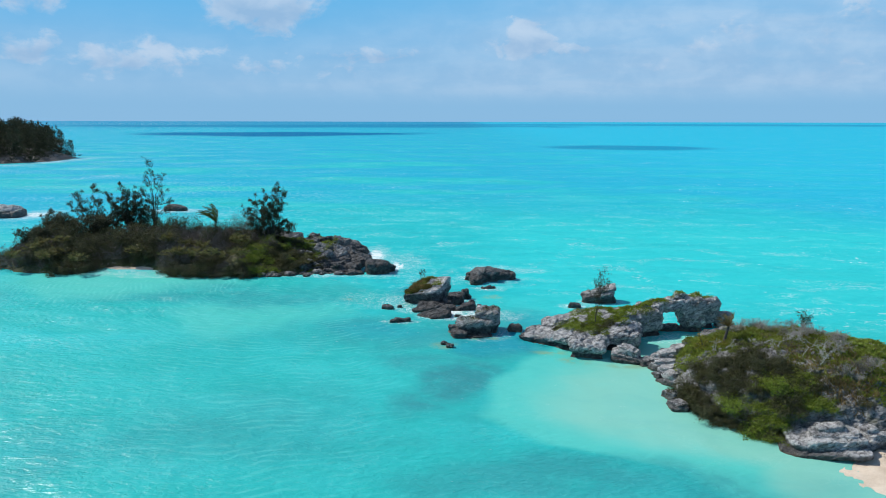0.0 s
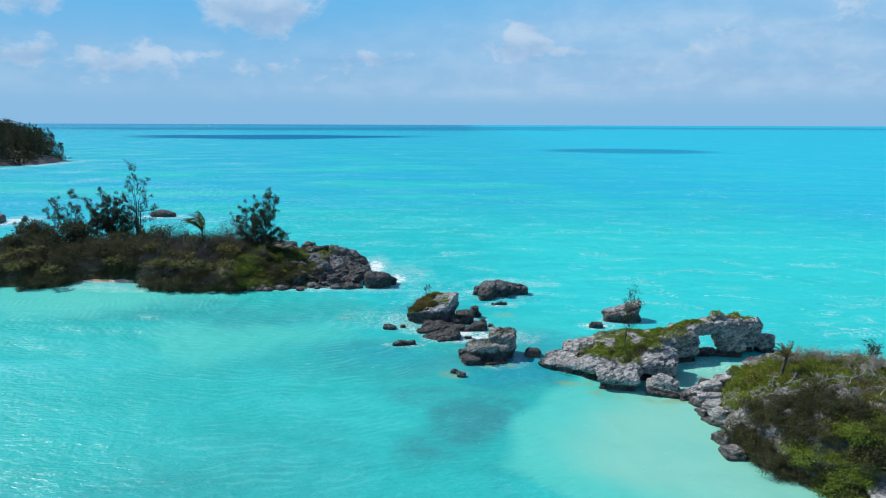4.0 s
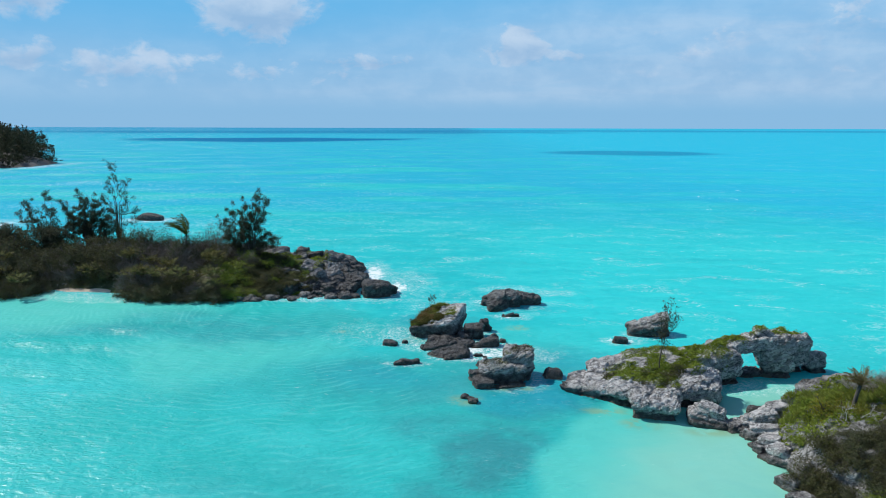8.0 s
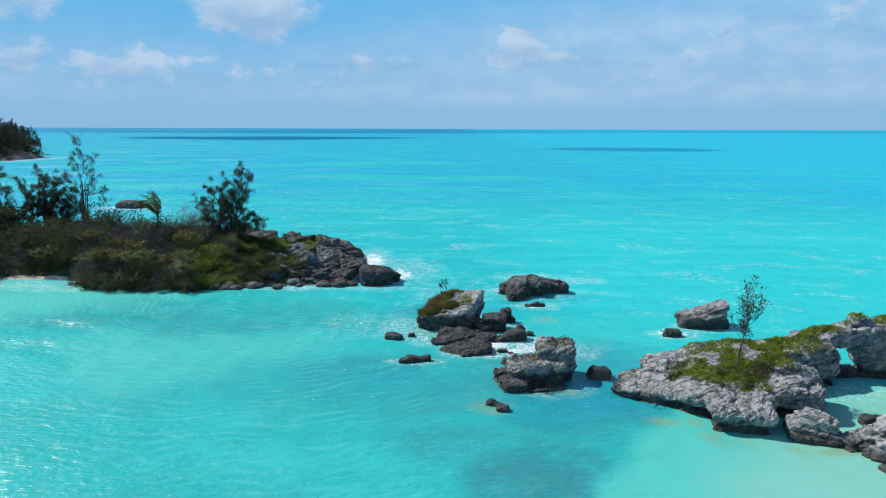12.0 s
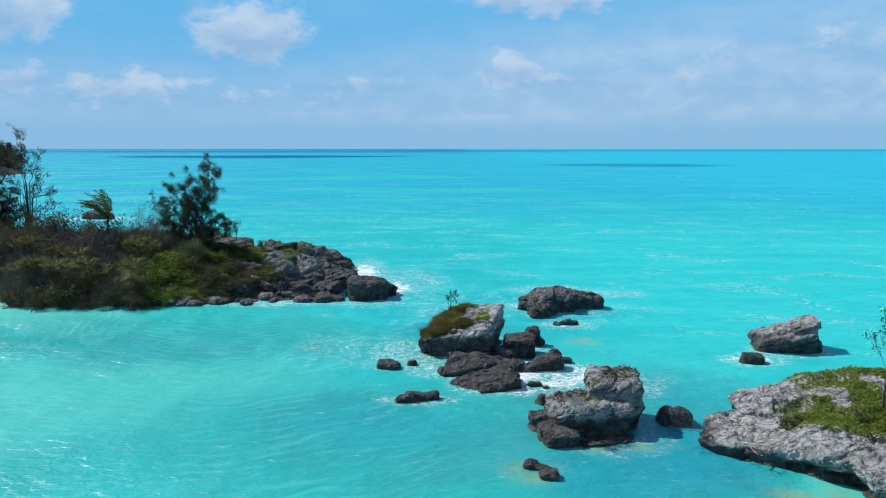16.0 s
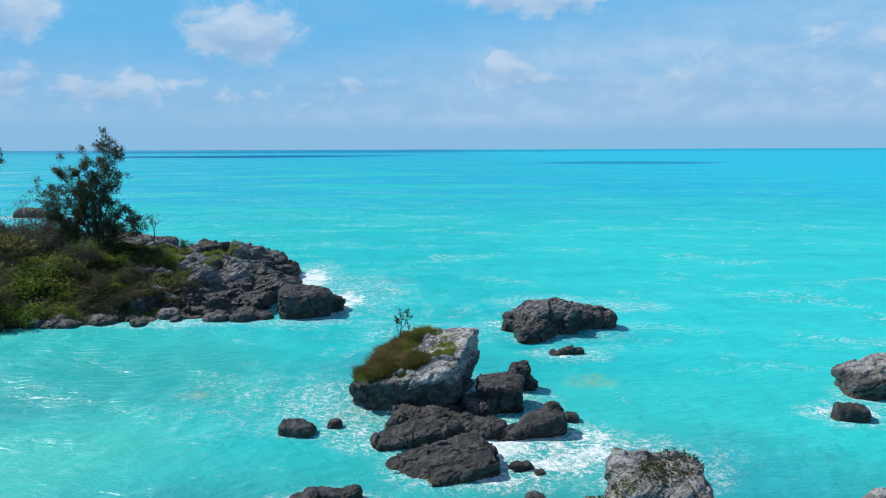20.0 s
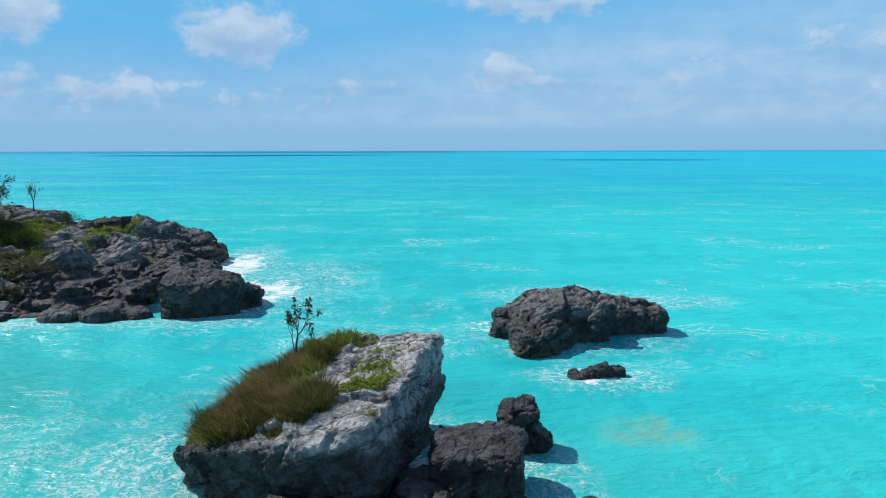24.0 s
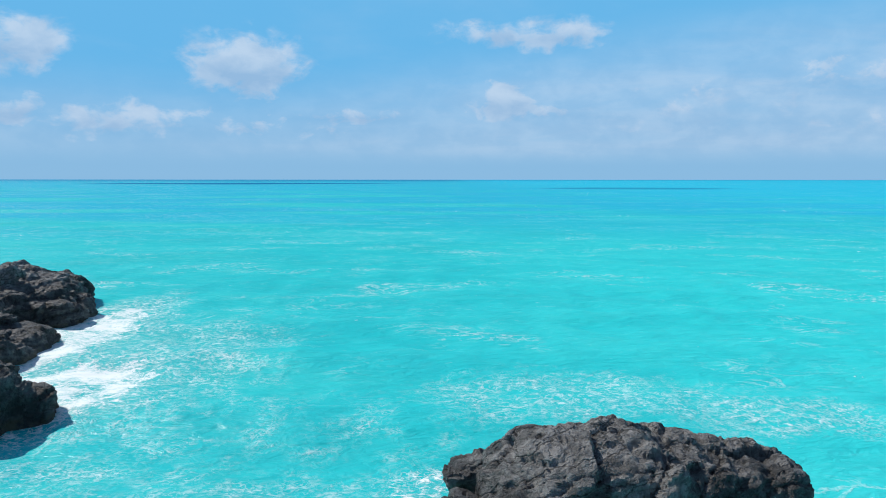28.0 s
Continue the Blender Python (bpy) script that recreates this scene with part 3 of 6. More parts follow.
def rock_mesh(name, lumps, voxel, mat, rough=0.22, ledge=0.10, seed=0, smooth=True, notch=0.0, pitted=0.035, block=0.8):
    """One stone body grown from rounded blocks: broken along joints and tilted beds, pitted all over, undercut by notch metres at the waterline."""
    bm = bmesh.new()
    for m, size, square in lumps:
        made = bmesh.ops.create_icosphere(bm, subdivisions=3, radius=1.0)["verts"]
        for v in made:
            c = v.co
            v.co = m @ Vector(math.copysign(abs(a) ** square, a) * s for a, s in zip(c, size))
    raw = bpy.data.meshes.new(name)
    bm.to_mesh(raw)
    bm.free()
    ob = new("draft", raw)
    mod = ob.modifiers.new("skin", "REMESH")
    mod.mode, mod.voxel_size = "VOXEL", voxel
    dg = bpy.context.evaluated_depsgraph_get()
    me = bpy.data.meshes.new_from_object(ob.evaluated_get(dg))
    bpy.data.objects.remove(ob)
    bpy.data.meshes.remove(raw)
    me.name = name
    n = len(me.vertices)
    co, no = np.empty(n * 3, np.float32), np.empty(n * 3, np.float32)
    me.vertices.foreach_get("co", co)
    me.vertices.foreach_get("normal", no)
    co, no = co.reshape(-1, 3).astype(np.float64), no.reshape(-1, 3).astype(np.float64)
    p = co + np.array([seed * 17.3, seed * 5.1, seed * 9.7])
    a = fractal(p * 0.5, 3)
    rise = p[:, 2] - 0.36 * p[:, 0] + 0.2 * p[:, 1]
    # beds of stone, tilted: each stands out or back by its own amount, with a groove between
    bed = rise * 2.6 + 0.9 * a + 0.5 * fractal(p * 1.3, 2)
    k = np.floor(bed).astype(np.int64)
    f = bed - k
    out = scramble(k, np.floor(p[:, 0] * 0.5).astype(np.int64), np.floor(p[:, 1] * 0.5).astype(np.int64), 9)
    groove = np.clip(0.20 - f, 0, None) * 5.0
    # blocks broken along joints, in two sizes, each with its own flat face
    q = np.stack([p[:, 0] + 0.35 * a, p[:, 1] - 0.3 * a, rise * 1.15], 1)
    push = np.zeros(n)
    for scale, amount in ((0.62, 1.0), (1.55, 0.5)):
        d1, d2, way, tag = nearest_seeds(q * scale)
        lean = np.clip(2.0 * (way * (tag - 0.5)).sum(1), -0.5, 0.5)
        crack = np.clip(0.07 - (d2 - d1), 0, None) * 10
        push += rough * amount * block * (0.9 * (tag[:, 0] - 0.5) + 1.1 * lean - 0.35 * crack)
    fine = fractal(q * 2.4, 4, 0.55, True)
    d1, d2, way, tag = nearest_seeds(p * np.array([5.0, 5.0, 6.0]) + 0.6 * fractal(p * 2.0, 2)[:, None])
    pits = np.clip(0.48 - d1, 0, None) * 2.0 * (tag[:, 0] > 0.35)
    push += rough * 0.8 * a + ledge * (0.8 * (out - 0.5) - 0.5 * groove) + pitted * (1.1 * fine - 1.3 * pits)
    if notch:
        level = np.abs(no[:, 2]) < 0.85
        push -= notch * np.exp(-((co[:, 2] - 0.22) / 0.30) ** 2) * level * (0.7 + 0.6 * a)
    co = co + no * push[:, None]
    me.vertices.foreach_set("co", co.astype(np.float32).ravel())
    me.polygons.foreach_set("use_smooth", np.full(len(me.polygons), smooth))
    me.materials.clear()
    me.materials.append(mat)
    me.update()
    me.set_sharp_from_angle(angle=radians(22))
    return me


def rock(name, label, lumps, voxel=0.10, mat=None, rough=0.22, ledge=0.10, seed=0, group="", kind="", notch=0.0, pitted=0.026, block=0.8):
    ob = new(name, rock_mesh(name, lumps, voxel, mat or ROCK_EXPOSED, rough, ledge, seed, True, notch, pitted, block))
    return tagged(ob, label, "rock", group, kind)


def drop_on(*obs):
    """A function that gives the height of the ground of these things at a place, and the slope."""
    trees = [BVHTree.FromPolygons([v.co for v in o.data.vertices], [p.vertices for p in o.data.polygons]) for o in obs]

    def height(x, y, default=None):
        best = default
        for tree in trees:
            hit = tree.ray_cast(Vector((x, y, 60)), Vector((0, 0, -1)))
            if hit[0] is not None and (best is None or hit[0].z > best):
                best = hit[0].z
        return best

    return height


def tubes(segments, sides=5):
    """Tapered round limbs from rows of (start, end, start radius, end radius)."""
    seg = np.array([[*a, *b, ra, rb] for a, b, ra, rb in segments], np.float64)
    a, b, ra, rb = seg[:, :3], seg[:, 3:6], seg[:, 6], seg[:, 7]
    d = b - a
    d /= np.linalg.norm(d, axis=1, keepdims=True) + 1e-9
    ref = np.where(np.abs(d[:, 2:3]) < 0.9, [[0, 0, 1.0]], [[1.0, 0, 0]])
    u = np.cross(d, ref)
    u /= np.linalg.norm(u, axis=1, keepdims=True)
    w = np.cross(d, u)
    ang = np.arange(sides) * 2 * np.pi / sides
    ring = u[:, None] * np.cos(ang)[None, :, None] + w[:, None] * np.sin(ang)[None, :, None]
    va = a[:, None] + ring * ra[:, None, None]
    vb = b[:, None] + ring * rb[:, None, None]
    verts = np.concatenate([va, vb], 1).reshape(-1, 3)
    base = np.arange(len(seg))[:, None] * 2 * sides
    i, j = np.arange(sides), (np.arange(sides) + 1) % sides
    quad = np.stack([i, j, j + sides, i + sides], -1)
    faces = (base[:, :, None] + quad[None]).reshape(-1, 4)
    return verts, faces


def leaves(points, sizes, rng, slim=0.5, droop=0.0, ways=None, facing=None):
    """Small pointed leaves, each a bent diamond, at the given points."""
    n = len(points)
    ways = rng.normal(size=(n, 3)) if ways is None else ways + rng.normal(size=(n, 3)) * 0.25
    ways[:, 2] -= droop
    ways /= np.linalg.norm(ways, axis=1, keepdims=True) + 1e-9
    side = np.cross(ways, rng.normal(size=(n, 3)) if facing is None else facing + rng.normal(size=(n, 3)) * 0.45)
    side /= np.linalg.norm(side, axis=1, keepdims=True) + 1e-9
    up = np.cross(side, ways)
    s = np.asarray(sizes)[:, None]
    root, tip = points, points + ways * s
    belly = points + ways * s * 0.5 + up * s * 0.10
    verts = np.stack([root, belly + side * s * slim * 0.5, tip, belly - side * s * slim * 0.5], 1).reshape(-1, 3)
    faces = np.arange(n)[:, None] * 4 + np.array([[0, 1, 2, 3]])
    return verts, faces


def grow(rng, base, way, length, radius, depth, split=3, spread=0.55, lift=0.15, taper=0.80, bend=0.12, only_ends=False):
    """A branching skeleton: its limbs as segments, and its twig ends."""
    segments, tips, ends = [], [], []

    def limb(at, d, long, r, level):
        steps = 3 if level > 0 else 2
        for k in range(steps):
            d = d + rng.normal(size=3) * bend + np.array([0, 0, lift * 0.3])
            d /= np.linalg.norm(d)
            to = at + d * long / steps
            r2 = r * (0.85 if level > 0 else 0.7)
            segments.append((at, to, r, r2))
            at, r = to, r2
            if level <= 1:
                tips.append((at, d))
            if level > 0 and k < steps - 1 and rng.random() < 0.55:
                side = rng.normal(size=3) * spread * 1.4
                dd = d + side + np.array([0, 0, lift])
                limb(at, dd / np.linalg.norm(dd), long * taper * 0.8, r * 0.6, level - 1)
        if level == 0:
            ends.append((at, d))
        if level > 0:
            for _ in range(split if level > 1 else split - 1):
                dd = d + rng.normal(size=3) * spread + np.array([0, 0, lift])
                limb(at, dd / np.linalg.norm(dd), long * taper * rng.uniform(0.8, 1.15), r * 0.72, level - 1)

    limb(np.array(base, float), np.array(way, float) / np.linalg.norm(way), length, radius, depth)
    return segments, tips if not only_ends else ends


def tree(label, x, y, z, height, seed, leaf, per_tip=14, leaf_size=0.22, cloud=0.45, depth=4, split=3, spread=0.5, lift=0.12,
         trunk=0.30, way=(0, 0, 1), stems=1, radius=0.16, bark=None, name="tree", widen=1.0, ends=False):
    """A tree: trunk and limbs as one part, its crown of leaves as another."""
    rng = np.random.default_rng(seed)
    segments, tips = [], []
    for k in range(stems):
        w = np.array(way, float) + rng.normal(size=3) * (0.18 if stems > 1 else 0.03)
        s, t = grow(rng, (0.25 * k * (stems > 1), 0, 0), w, trunk, radius / (1 + 0.25 * (stems - 1)), depth, split, spread, lift, only_ends=ends)
        segments += s
        tips += t
    top = max(b[2] for _, b, _, _ in segments)
    f = height / top
    scale = np.array([f * widen, f * widen, f])
    segments = [(a * scale, b * scale, ra, max(rb, 0.008)) for a, b, ra, rb in segments]
    root = new(name)
    root.location = (x, y, z - 0.15)
    v, q = tubes(segments)
    part("trunk", mesh_of("trunk", v, q, bark or BARK, True), root, "grey-brown trunk and limbs")
    if per_tip:
        at = np.array([t[0] for t in tips]) * scale
        pts = np.repeat(at, per_tip, 0) + rng.normal(size=(len(at) * per_tip, 3)) * cloud * np.array([1, 1, 0.8])
        keep = np.repeat(rng.random(len(at)) < 0.75, per_tip) & (rng.random(len(pts)) < 0.9)
        pts = pts[keep]
        v, q = leaves(pts, leaf_size * rng.uniform(0.6, 1.25, len(pts)), rng, facing=np.array([[-0.25, 0, 0.75]]))
        part("crown", mesh_of("crown", v, q, leaf), root, "small dark leaves")
    return tagged(root, label, "tree" if name == "tree" else name)


def limb_tree(label, x, y, z, tips, seed, leaf, fork=0.30, deep=1.4, twigs=24, per=14, leaf_size=0.15, radius=0.20, stems=2, name="tree"):
    """A wind-shaped tree: limbs bend from the trunk out to the given tips (aside, up), with side branches that end in tufts of leaves."""
    rng = np.random.default_rng(seed)
    segments, pts, ways = [], [], []
    roots = [np.array([rng.uniform(-0.25, 0.25) * (stems > 1), rng.uniform(-0.2, 0.2), 0.0]) for _ in range(stems)]
    for n, (aside, up) in enumerate(tips):
        tip = np.array([aside, rng.uniform(-deep, deep) * (0.4 + 0.6 * min(1.0, abs(aside) / 2)), up])
        root = roots[n % stems]
        start = root + (tip - root) * np.array([0.22, 0.22, fork * rng.uniform(0.6, 1.25)])
        knee = start + (tip - start) * np.array([0.60, 0.60, 0.0]) + np.array([0, 0, (up - start[2]) * rng.uniform(0.30, 0.62)])
        r0 = radius * (0.22 + 0.25 * rng.random())
        segments.append((root, start, radius * 0.75, r0 * 1.2))
        line = [(1 - f) ** 2 * start + 2 * f * (1 - f) * knee + f * f * tip + rng.normal(size=3) * 0.11 * min(1, 8 * f * (1 - f)) for f in np.linspace(0, 1, 9)]
        for k in range(8):
            segments.append((line[k], line[k + 1], r0 * (1 - k / 8.6), r0 * (1 - (k + 1) / 8.6)))
        main = (tip - start) / np.linalg.norm(tip - start)
        for k in range(twigs):
            f = 7.99 if k == 0 else rng.uniform(0.22, 1.0) * 7.99
            at = line[int(f)] + (line[int(f) + 1] - line[int(f)]) * (f % 1)
            d = main * 0.55 + rng.normal(size=3) * np.array([0.8, 0.8, 0.5]) + np.array([0, 0, 0.15])
            d /= np.linalg.norm(d)
            long = rng.uniform(0.4, 1.25) * (1.15 - 0.07 * f)
            bow = d + rng.normal(size=3) * 0.35 + np.array([0, 0, 0.2])
            bow /= np.linalg.norm(bow)
            elbow, end = at + d * long * 0.5, at + d * long * 0.5 + bow * long * 0.5
            segments += [(at, elbow, 0.024, 0.016), (elbow, end, 0.016, 0.006)]
            for _ in range(int(per * rng.uniform(0.3, 1.5))):
                pts.append(elbow + (end - elbow) * rng.uniform(0.2, 1.1) + rng.normal(size=3) * 0.13)
                ways.append(bow + rng.normal(size=3) * 0.8)
    root = new(name)
    root.location = (x, y, z - 0.15)
    v, q = tubes(segments)
    part("trunk", mesh_of("trunk", v, q, BARK, True), root, "dark grey-brown trunk and limbs")
    v, q = leaves(np.array(pts), leaf_size * rng.uniform(0.6, 1.3, len(pts)), rng, 0.45, 0.0, np.array(ways))
    part("crown", mesh_of("crown", v, q, leaf), root, "small dark leaves in tufts")
    return tagged(root, label, "tree" if name == "tree" else name)


def bush_proto(name, label, seed, leaf, size=(1.3, 1.3, 1.3), clumps=40, per=60, leaf_size=0.13, twigs=None, group="", bare=0.0, sprigs=2):
    """A rounded, uneven bush with twigs inside, at the origin."""
    rng = np.random.default_rng(seed)
    d = rng.normal(size=(clumps, 3))
    d[:, 2] = np.abs(d[:, 2]) * 0.9 + 0.05
    d /= np.linalg.norm(d, axis=1, keepdims=True)
    r = rng.uniform(0.35, 1.22, clumps)[:, None] * (1 + 0.25 * np.sin(3 * np.arctan2(d[:, 1:2], d[:, 0:1]) + seed))
    c = d * r * np.array(size)
    root = new(name)
    segs = []
    for k in range(clumps):
        base = np.array([*(rng.normal(size=2) * 0.15), -0.3])
        midp = c[k] * 0.5 + rng.normal(size=3) * 0.08
        segs += [(base, midp, 0.035, 0.022), (midp, c[k], 0.022, 0.008)]
        for _ in range(sprigs):
            end = c[k] + rng.normal(size=3) * 0.26 + np.array([0, 0, 0.12])
            segs.append((c[k], end, 0.010, 0.005))
    v, q = tubes(segs, 4)
    part("stem", mesh_of("stem", v, q, twigs or BARK, True), root, "thin woody branching stem")
    full = rng.random(clumps) >= bare
    pts = np.repeat(c[full], per, 0)
    pts = pts + rng.normal(size=pts.shape) * 0.19 * np.array([1, 1, 0.9])
    pts[:, 2] = np.maximum(pts[:, 2], -0.2)
    v, q = leaves(pts, leaf_size * rng.uniform(0.6, 1.3, len(pts)), rng, facing=pts / np.array(size) * 0.8 + np.array([0, 0, 0.35]))
    part("foliage", mesh_of("foliage", v, q, leaf), root)
    return tagged(root, label, "bush", group)


def put_copy(proto, x, y, z, turn, scale, squash=1.0, label=""):
    m = Matrix.LocRotScale((x, y, z), Euler((0, 0, turn)), (scale, scale, scale * squash))
    ob = copy_thing(proto, m)
    if label:
        tagged(ob, label)
    return ob


def grass_patch(name, label, ground, spots, mat, seed, blade=0.30, lean=(-0.25, 0.0), width=0.03):
    """Tufts of grass: spots are rows of (x, y, radius x, radius y, how many blades); each blade rests on the ground."""
    rng = np.random.default_rng(seed)
    pts = []
    for x, y, rx, ry, count in spots:
        for _ in range(count):
            a, r = rng.uniform(0, 2 * np.pi), rng.uniform(0, 1) ** 0.6
            px, py = x + rx * r * math.cos(a), y + ry * r * math.sin(a)
            if noise.noise(Vector((px * 1.3, py * 1.3, seed))) < -0.42 + 0.5 * (r - 0.5):
                continue
            z = ground(px, py)
            if z is not None and z > 0.25:
                pts.append((px, py, z))
    pts = np.array(pts)
    n = len(pts)
    clump = np.clip(0.75 + 1.1 * grain(pts * np.array([1.7, 1.7, 0.0]) + seed * 3.1) + 0.5 * grain(pts * 4.5), 0.50, 1.7)
    high = blade * (clump * rng.uniform(0.4, 1.2, n))[:, None]
    bent = np.stack([lean[0] + rng.normal(size=n) * 0.55, lean[1] + rng.normal(size=n) * 0.55, np.ones(n)], 1) * high
    ang = rng.uniform(0, np.pi, n)
    side = np.stack([np.cos(ang), np.sin(ang), np.zeros(n)], 1) * width * rng.uniform(0.7, 1.5, n)[:, None]
    low = pts - np.array([0, 0, 0.04])
    verts = np.stack([low - side, low + side, low + bent * 0.6 + side * 0.7, low + bent + side * 0.05, low + bent * 0.6 - side * 0.7], 1)
    faces = np.arange(n)[:, None] * 5 + np.array([[0, 1, 2, 3, 4]])
    return tagged(new(name, mesh_of(name, verts.reshape(-1, 3), faces, mat)), label, "grass", kind="stuff")


def blob_plants(name, label, ground, spots, mat, seed, size=0.10, high=0.25, gap=-0.02):
    """Low creeping plants: many small leaves lying close over the ground within the spots."""
    rng = np.random.default_rng(seed)
    pts = []
    for x, y, rx, ry, count in spots:
        for _ in range(count):
            a, r = rng.uniform(0, 2 * np.pi), rng.uniform(0, 1) ** 0.6
            px, py = x + rx * r * math.cos(a), y + ry * r * math.sin(a)
            f = noise.noise(Vector((px * 0.9, py * 0.9, seed + 3.3))) - 0.5 * (r - 0.6)
            if f < gap:
                continue
            z = ground(px, py)
            if z is not None and z > 0.3:
                pts.append((px, py, z + rng.uniform(0, 1) * high * max(0.15, min(1, 0.3 + 2 * f))))
    pts = np.array(pts)
    v, q = leaves(pts, size * rng.uniform(0.6, 1.4, len(pts)), rng, 0.6, 0.0, rng.normal(size=(len(pts), 3)) * np.array([1, 1, 0.35]), np.array([[0, 0, 1.0]]))
    return tagged(new(name, mesh_of(name, v, q, mat)), label, "plants", kind="stuff")


def palm(label, x, y, z, height, seed, fronds=15, long=1.9, wind=-0.9, leaf=None):
    """A palm with a thin curved trunk and feathered fronds blown to one side."""
    rng = np.random.default_rng(seed)
    root = new("palm_tree")
    root.location = (x, y, z - 0.2)
    pts = [np.array([0.25 * (k / 6) ** 2, 0, height * k / 6]) for k in range(7)]
    v, q = tubes([(pts[k], pts[k + 1], 0.14 - 0.008 * k, 0.132 - 0.008 * k) for k in range(6)], 8)
    part("trunk", mesh_of("trunk", v, q, BARK, True), root, "slender grey trunk")
    for k in range(fronds):
        a = 2 * math.pi * k / fronds + rng.uniform(-0.2, 0.2)
        d = np.array([0.6 * math.cos(a) + 0.35 * wind, 0.6 * math.sin(a), rng.uniform(0.6, 1.9)])
        d /= np.linalg.norm(d)
        at, rib, leaflets, ways = pts[-1].copy(), [], [], []
        step = long * rng.uniform(0.85, 1.1) / 9
        for s in range(9):
            d = d + np.array([wind * 0.022 * (s + 1), 0, -0.03 - 0.020 * s])
            d /= np.linalg.norm(d)
            to = at + d * step
            rib.append((at, to, 0.030 - 0.0028 * s, 0.028 - 0.0028 * s))
            side = np.cross(d, [0, 0, 1.0])
            side /= np.linalg.norm(side) + 1e-9
            for e in range(4):
                for sg in (-1, 1):
                    leaflets.append(at + d * step * e / 5)
                    ways.append(d * 0.7 + side * sg * 0.45 + np.array([wind * 0.25, 0, -0.32]))
            at = to
        v, q = tubes(rib, 4)
        n = len(leaflets)
        size = (0.19 * np.sin(np.linspace(0.5, 2.9, n)) + 0.04) * long
        v2, q2 = leaves(np.array(leaflets), size, rng, 0.12, 0.1, np.array(ways) * 3)
        part("frond", mesh_of("frond", np.concatenate([v, v2]), np.concatenate([q, q2 + len(v)]), leaf or PALM_LEAF), root)
    return tagged(root, label, "palm")


def fan_palm_proto(label, seed):
    """A low palmetto: stiff fan leaves on short stalks, at the origin."""
    rng = np.random.default_rng(seed)
    root = new("fan_palm")
    for k in range(13):
        a = rng.uniform(0, 2 * math.pi)
        out = np.array([math.cos(a), math.sin(a), rng.uniform(0.3, 1.6)])
        out /= np.linalg.norm(out)
        tip = out * rng.uniform(0.5, 1.0)
        v, q = tubes([(np.zeros(3), tip, 0.02, 0.012)], 4)
        side = np.cross(out, [0, 0, 1.0])
        side /= np.linalg.norm(side)
        fan = np.linspace(-1.25, 1.25, 13)
        ways = np.array([out * math.cos(f) + side * math.sin(f) for f in fan])
        v2, q2 = leaves(np.repeat(tip[None], 13, 0), np.full(13, 0.6), rng, 0.16, 0.1, ways * 3)
        part("fan", mesh_of("fan", np.concatenate([v, v2]), np.concatenate([q, q2 + len(v)]), FAN_LEAF), root)
    return tagged(root, label, "palm", "low fan palms on the island")


def bare_shrub(label, x, y, z, height, seed, mat=None, per_tip=0, leaf=None, wide=1.4, depth=4, stems=3, name="shrub", radius=0.05):
    t = tree(label, x, y, z, height, seed, leaf or LEAF_DRY, per_tip, 0.10, 0.14, depth, 3, 0.62, 0.10, 0.6, (0, 0, 1), stems, radius, mat or TWIG_GREY, "shrub", wide)
    return t


# ---------------------------------------------------------------- the sea
FOAM = [  # centre, half sizes, how far the foam spreads, how dense
    (0.8, 4.6, 2.6, 3.0, 0.9, 0.55), (1.6, -1.6, 1.7, 2.0, 0.8, 0.50), (4.2, 1.8, 1.4, 3.0, 1.0, 0.70), (5.3, -0.9, 1.9, 1.4, 1.2, 0.90), (3.3, 3.9, 0.4, 1.2, 0.5, 0.95), (3.6, -2.2, 1.2, 1.2, 0.9, 0.85),
    (6.8, -8.0, 2.4, 2.6, 0.5, 0.35), (8.0, 14.0, 3.6, 2.0, 0.6, 0.38), (7.8, 9.8, 0.8, 0.6, 1.1, 0.85), (-1.6, -4.5, 1.0, 0.4, 0.5, 0.6),
    (-2.6, 3.6, 1.6, 1.6, 1.2, 0.62), (-3.4, 0.4, 0.8, 0.4, 0.4, 0.45), (0.2, 0.6, 2.2, 1.6, 0.8, 0.70), (7.6, -2.0, 2.2, 1.4, 1.2, 0.58), (17.2, 2.0, 0.7, 0.5, 1.0, 0.85), (20.2, 4.0, 2.0, 1.4, 0.6, 0.5), (10.0, -6.8, 0.7, 0.6, 0.4, 0.4),
    (-5.6, 21.8, 1.4, 2.2, 1.6, 0.98), (-8.8, 28.0, 1.0, 3.6, 1.7, 1.0), (-10.4, 32.4, 1.2, 1.2, 1.8, 0.85), (-4.2, 24.5, 2.2, 4.0, 2.6, 0.52), (1.0, 14.0, 2.6, 1.6, 2.0, 0.42), (8.6, 21.5, 2.2, 1.2, 1.6, 0.52), (13.4, 19.8, 1.6, 0.8, 1.0, 0.55), (5.2, 15.6, 0.7, 0.6, 0.7, 0.85),
]
FOAM_FAR = [(-59.3, 79.0, 3.0, 1.6, 2.5, 0.9), (-86.5, 70.5, 2.0, 3.0, 4.0, 0.95), (-186.0, 258.0, 3.0, 14.0, 4.0, 0.9), (-222.0, 222.0, 20.0, 3.0, 4.0, 0.8), (-33.0, 26.0, 29.0, 11.5, 0.7, 0.5),
            (1.5, 19.0, 3.0, 1.0, 2.5, 0.30), (-4.8, 4.4, 3.2, 2.2, 2.4, 0.36), (-13.0, 16.4, 7.0, 0.8, 0.8, 0.62), (24.0, -9.0, 3.0, 1.2, 1.0, 0.45)]


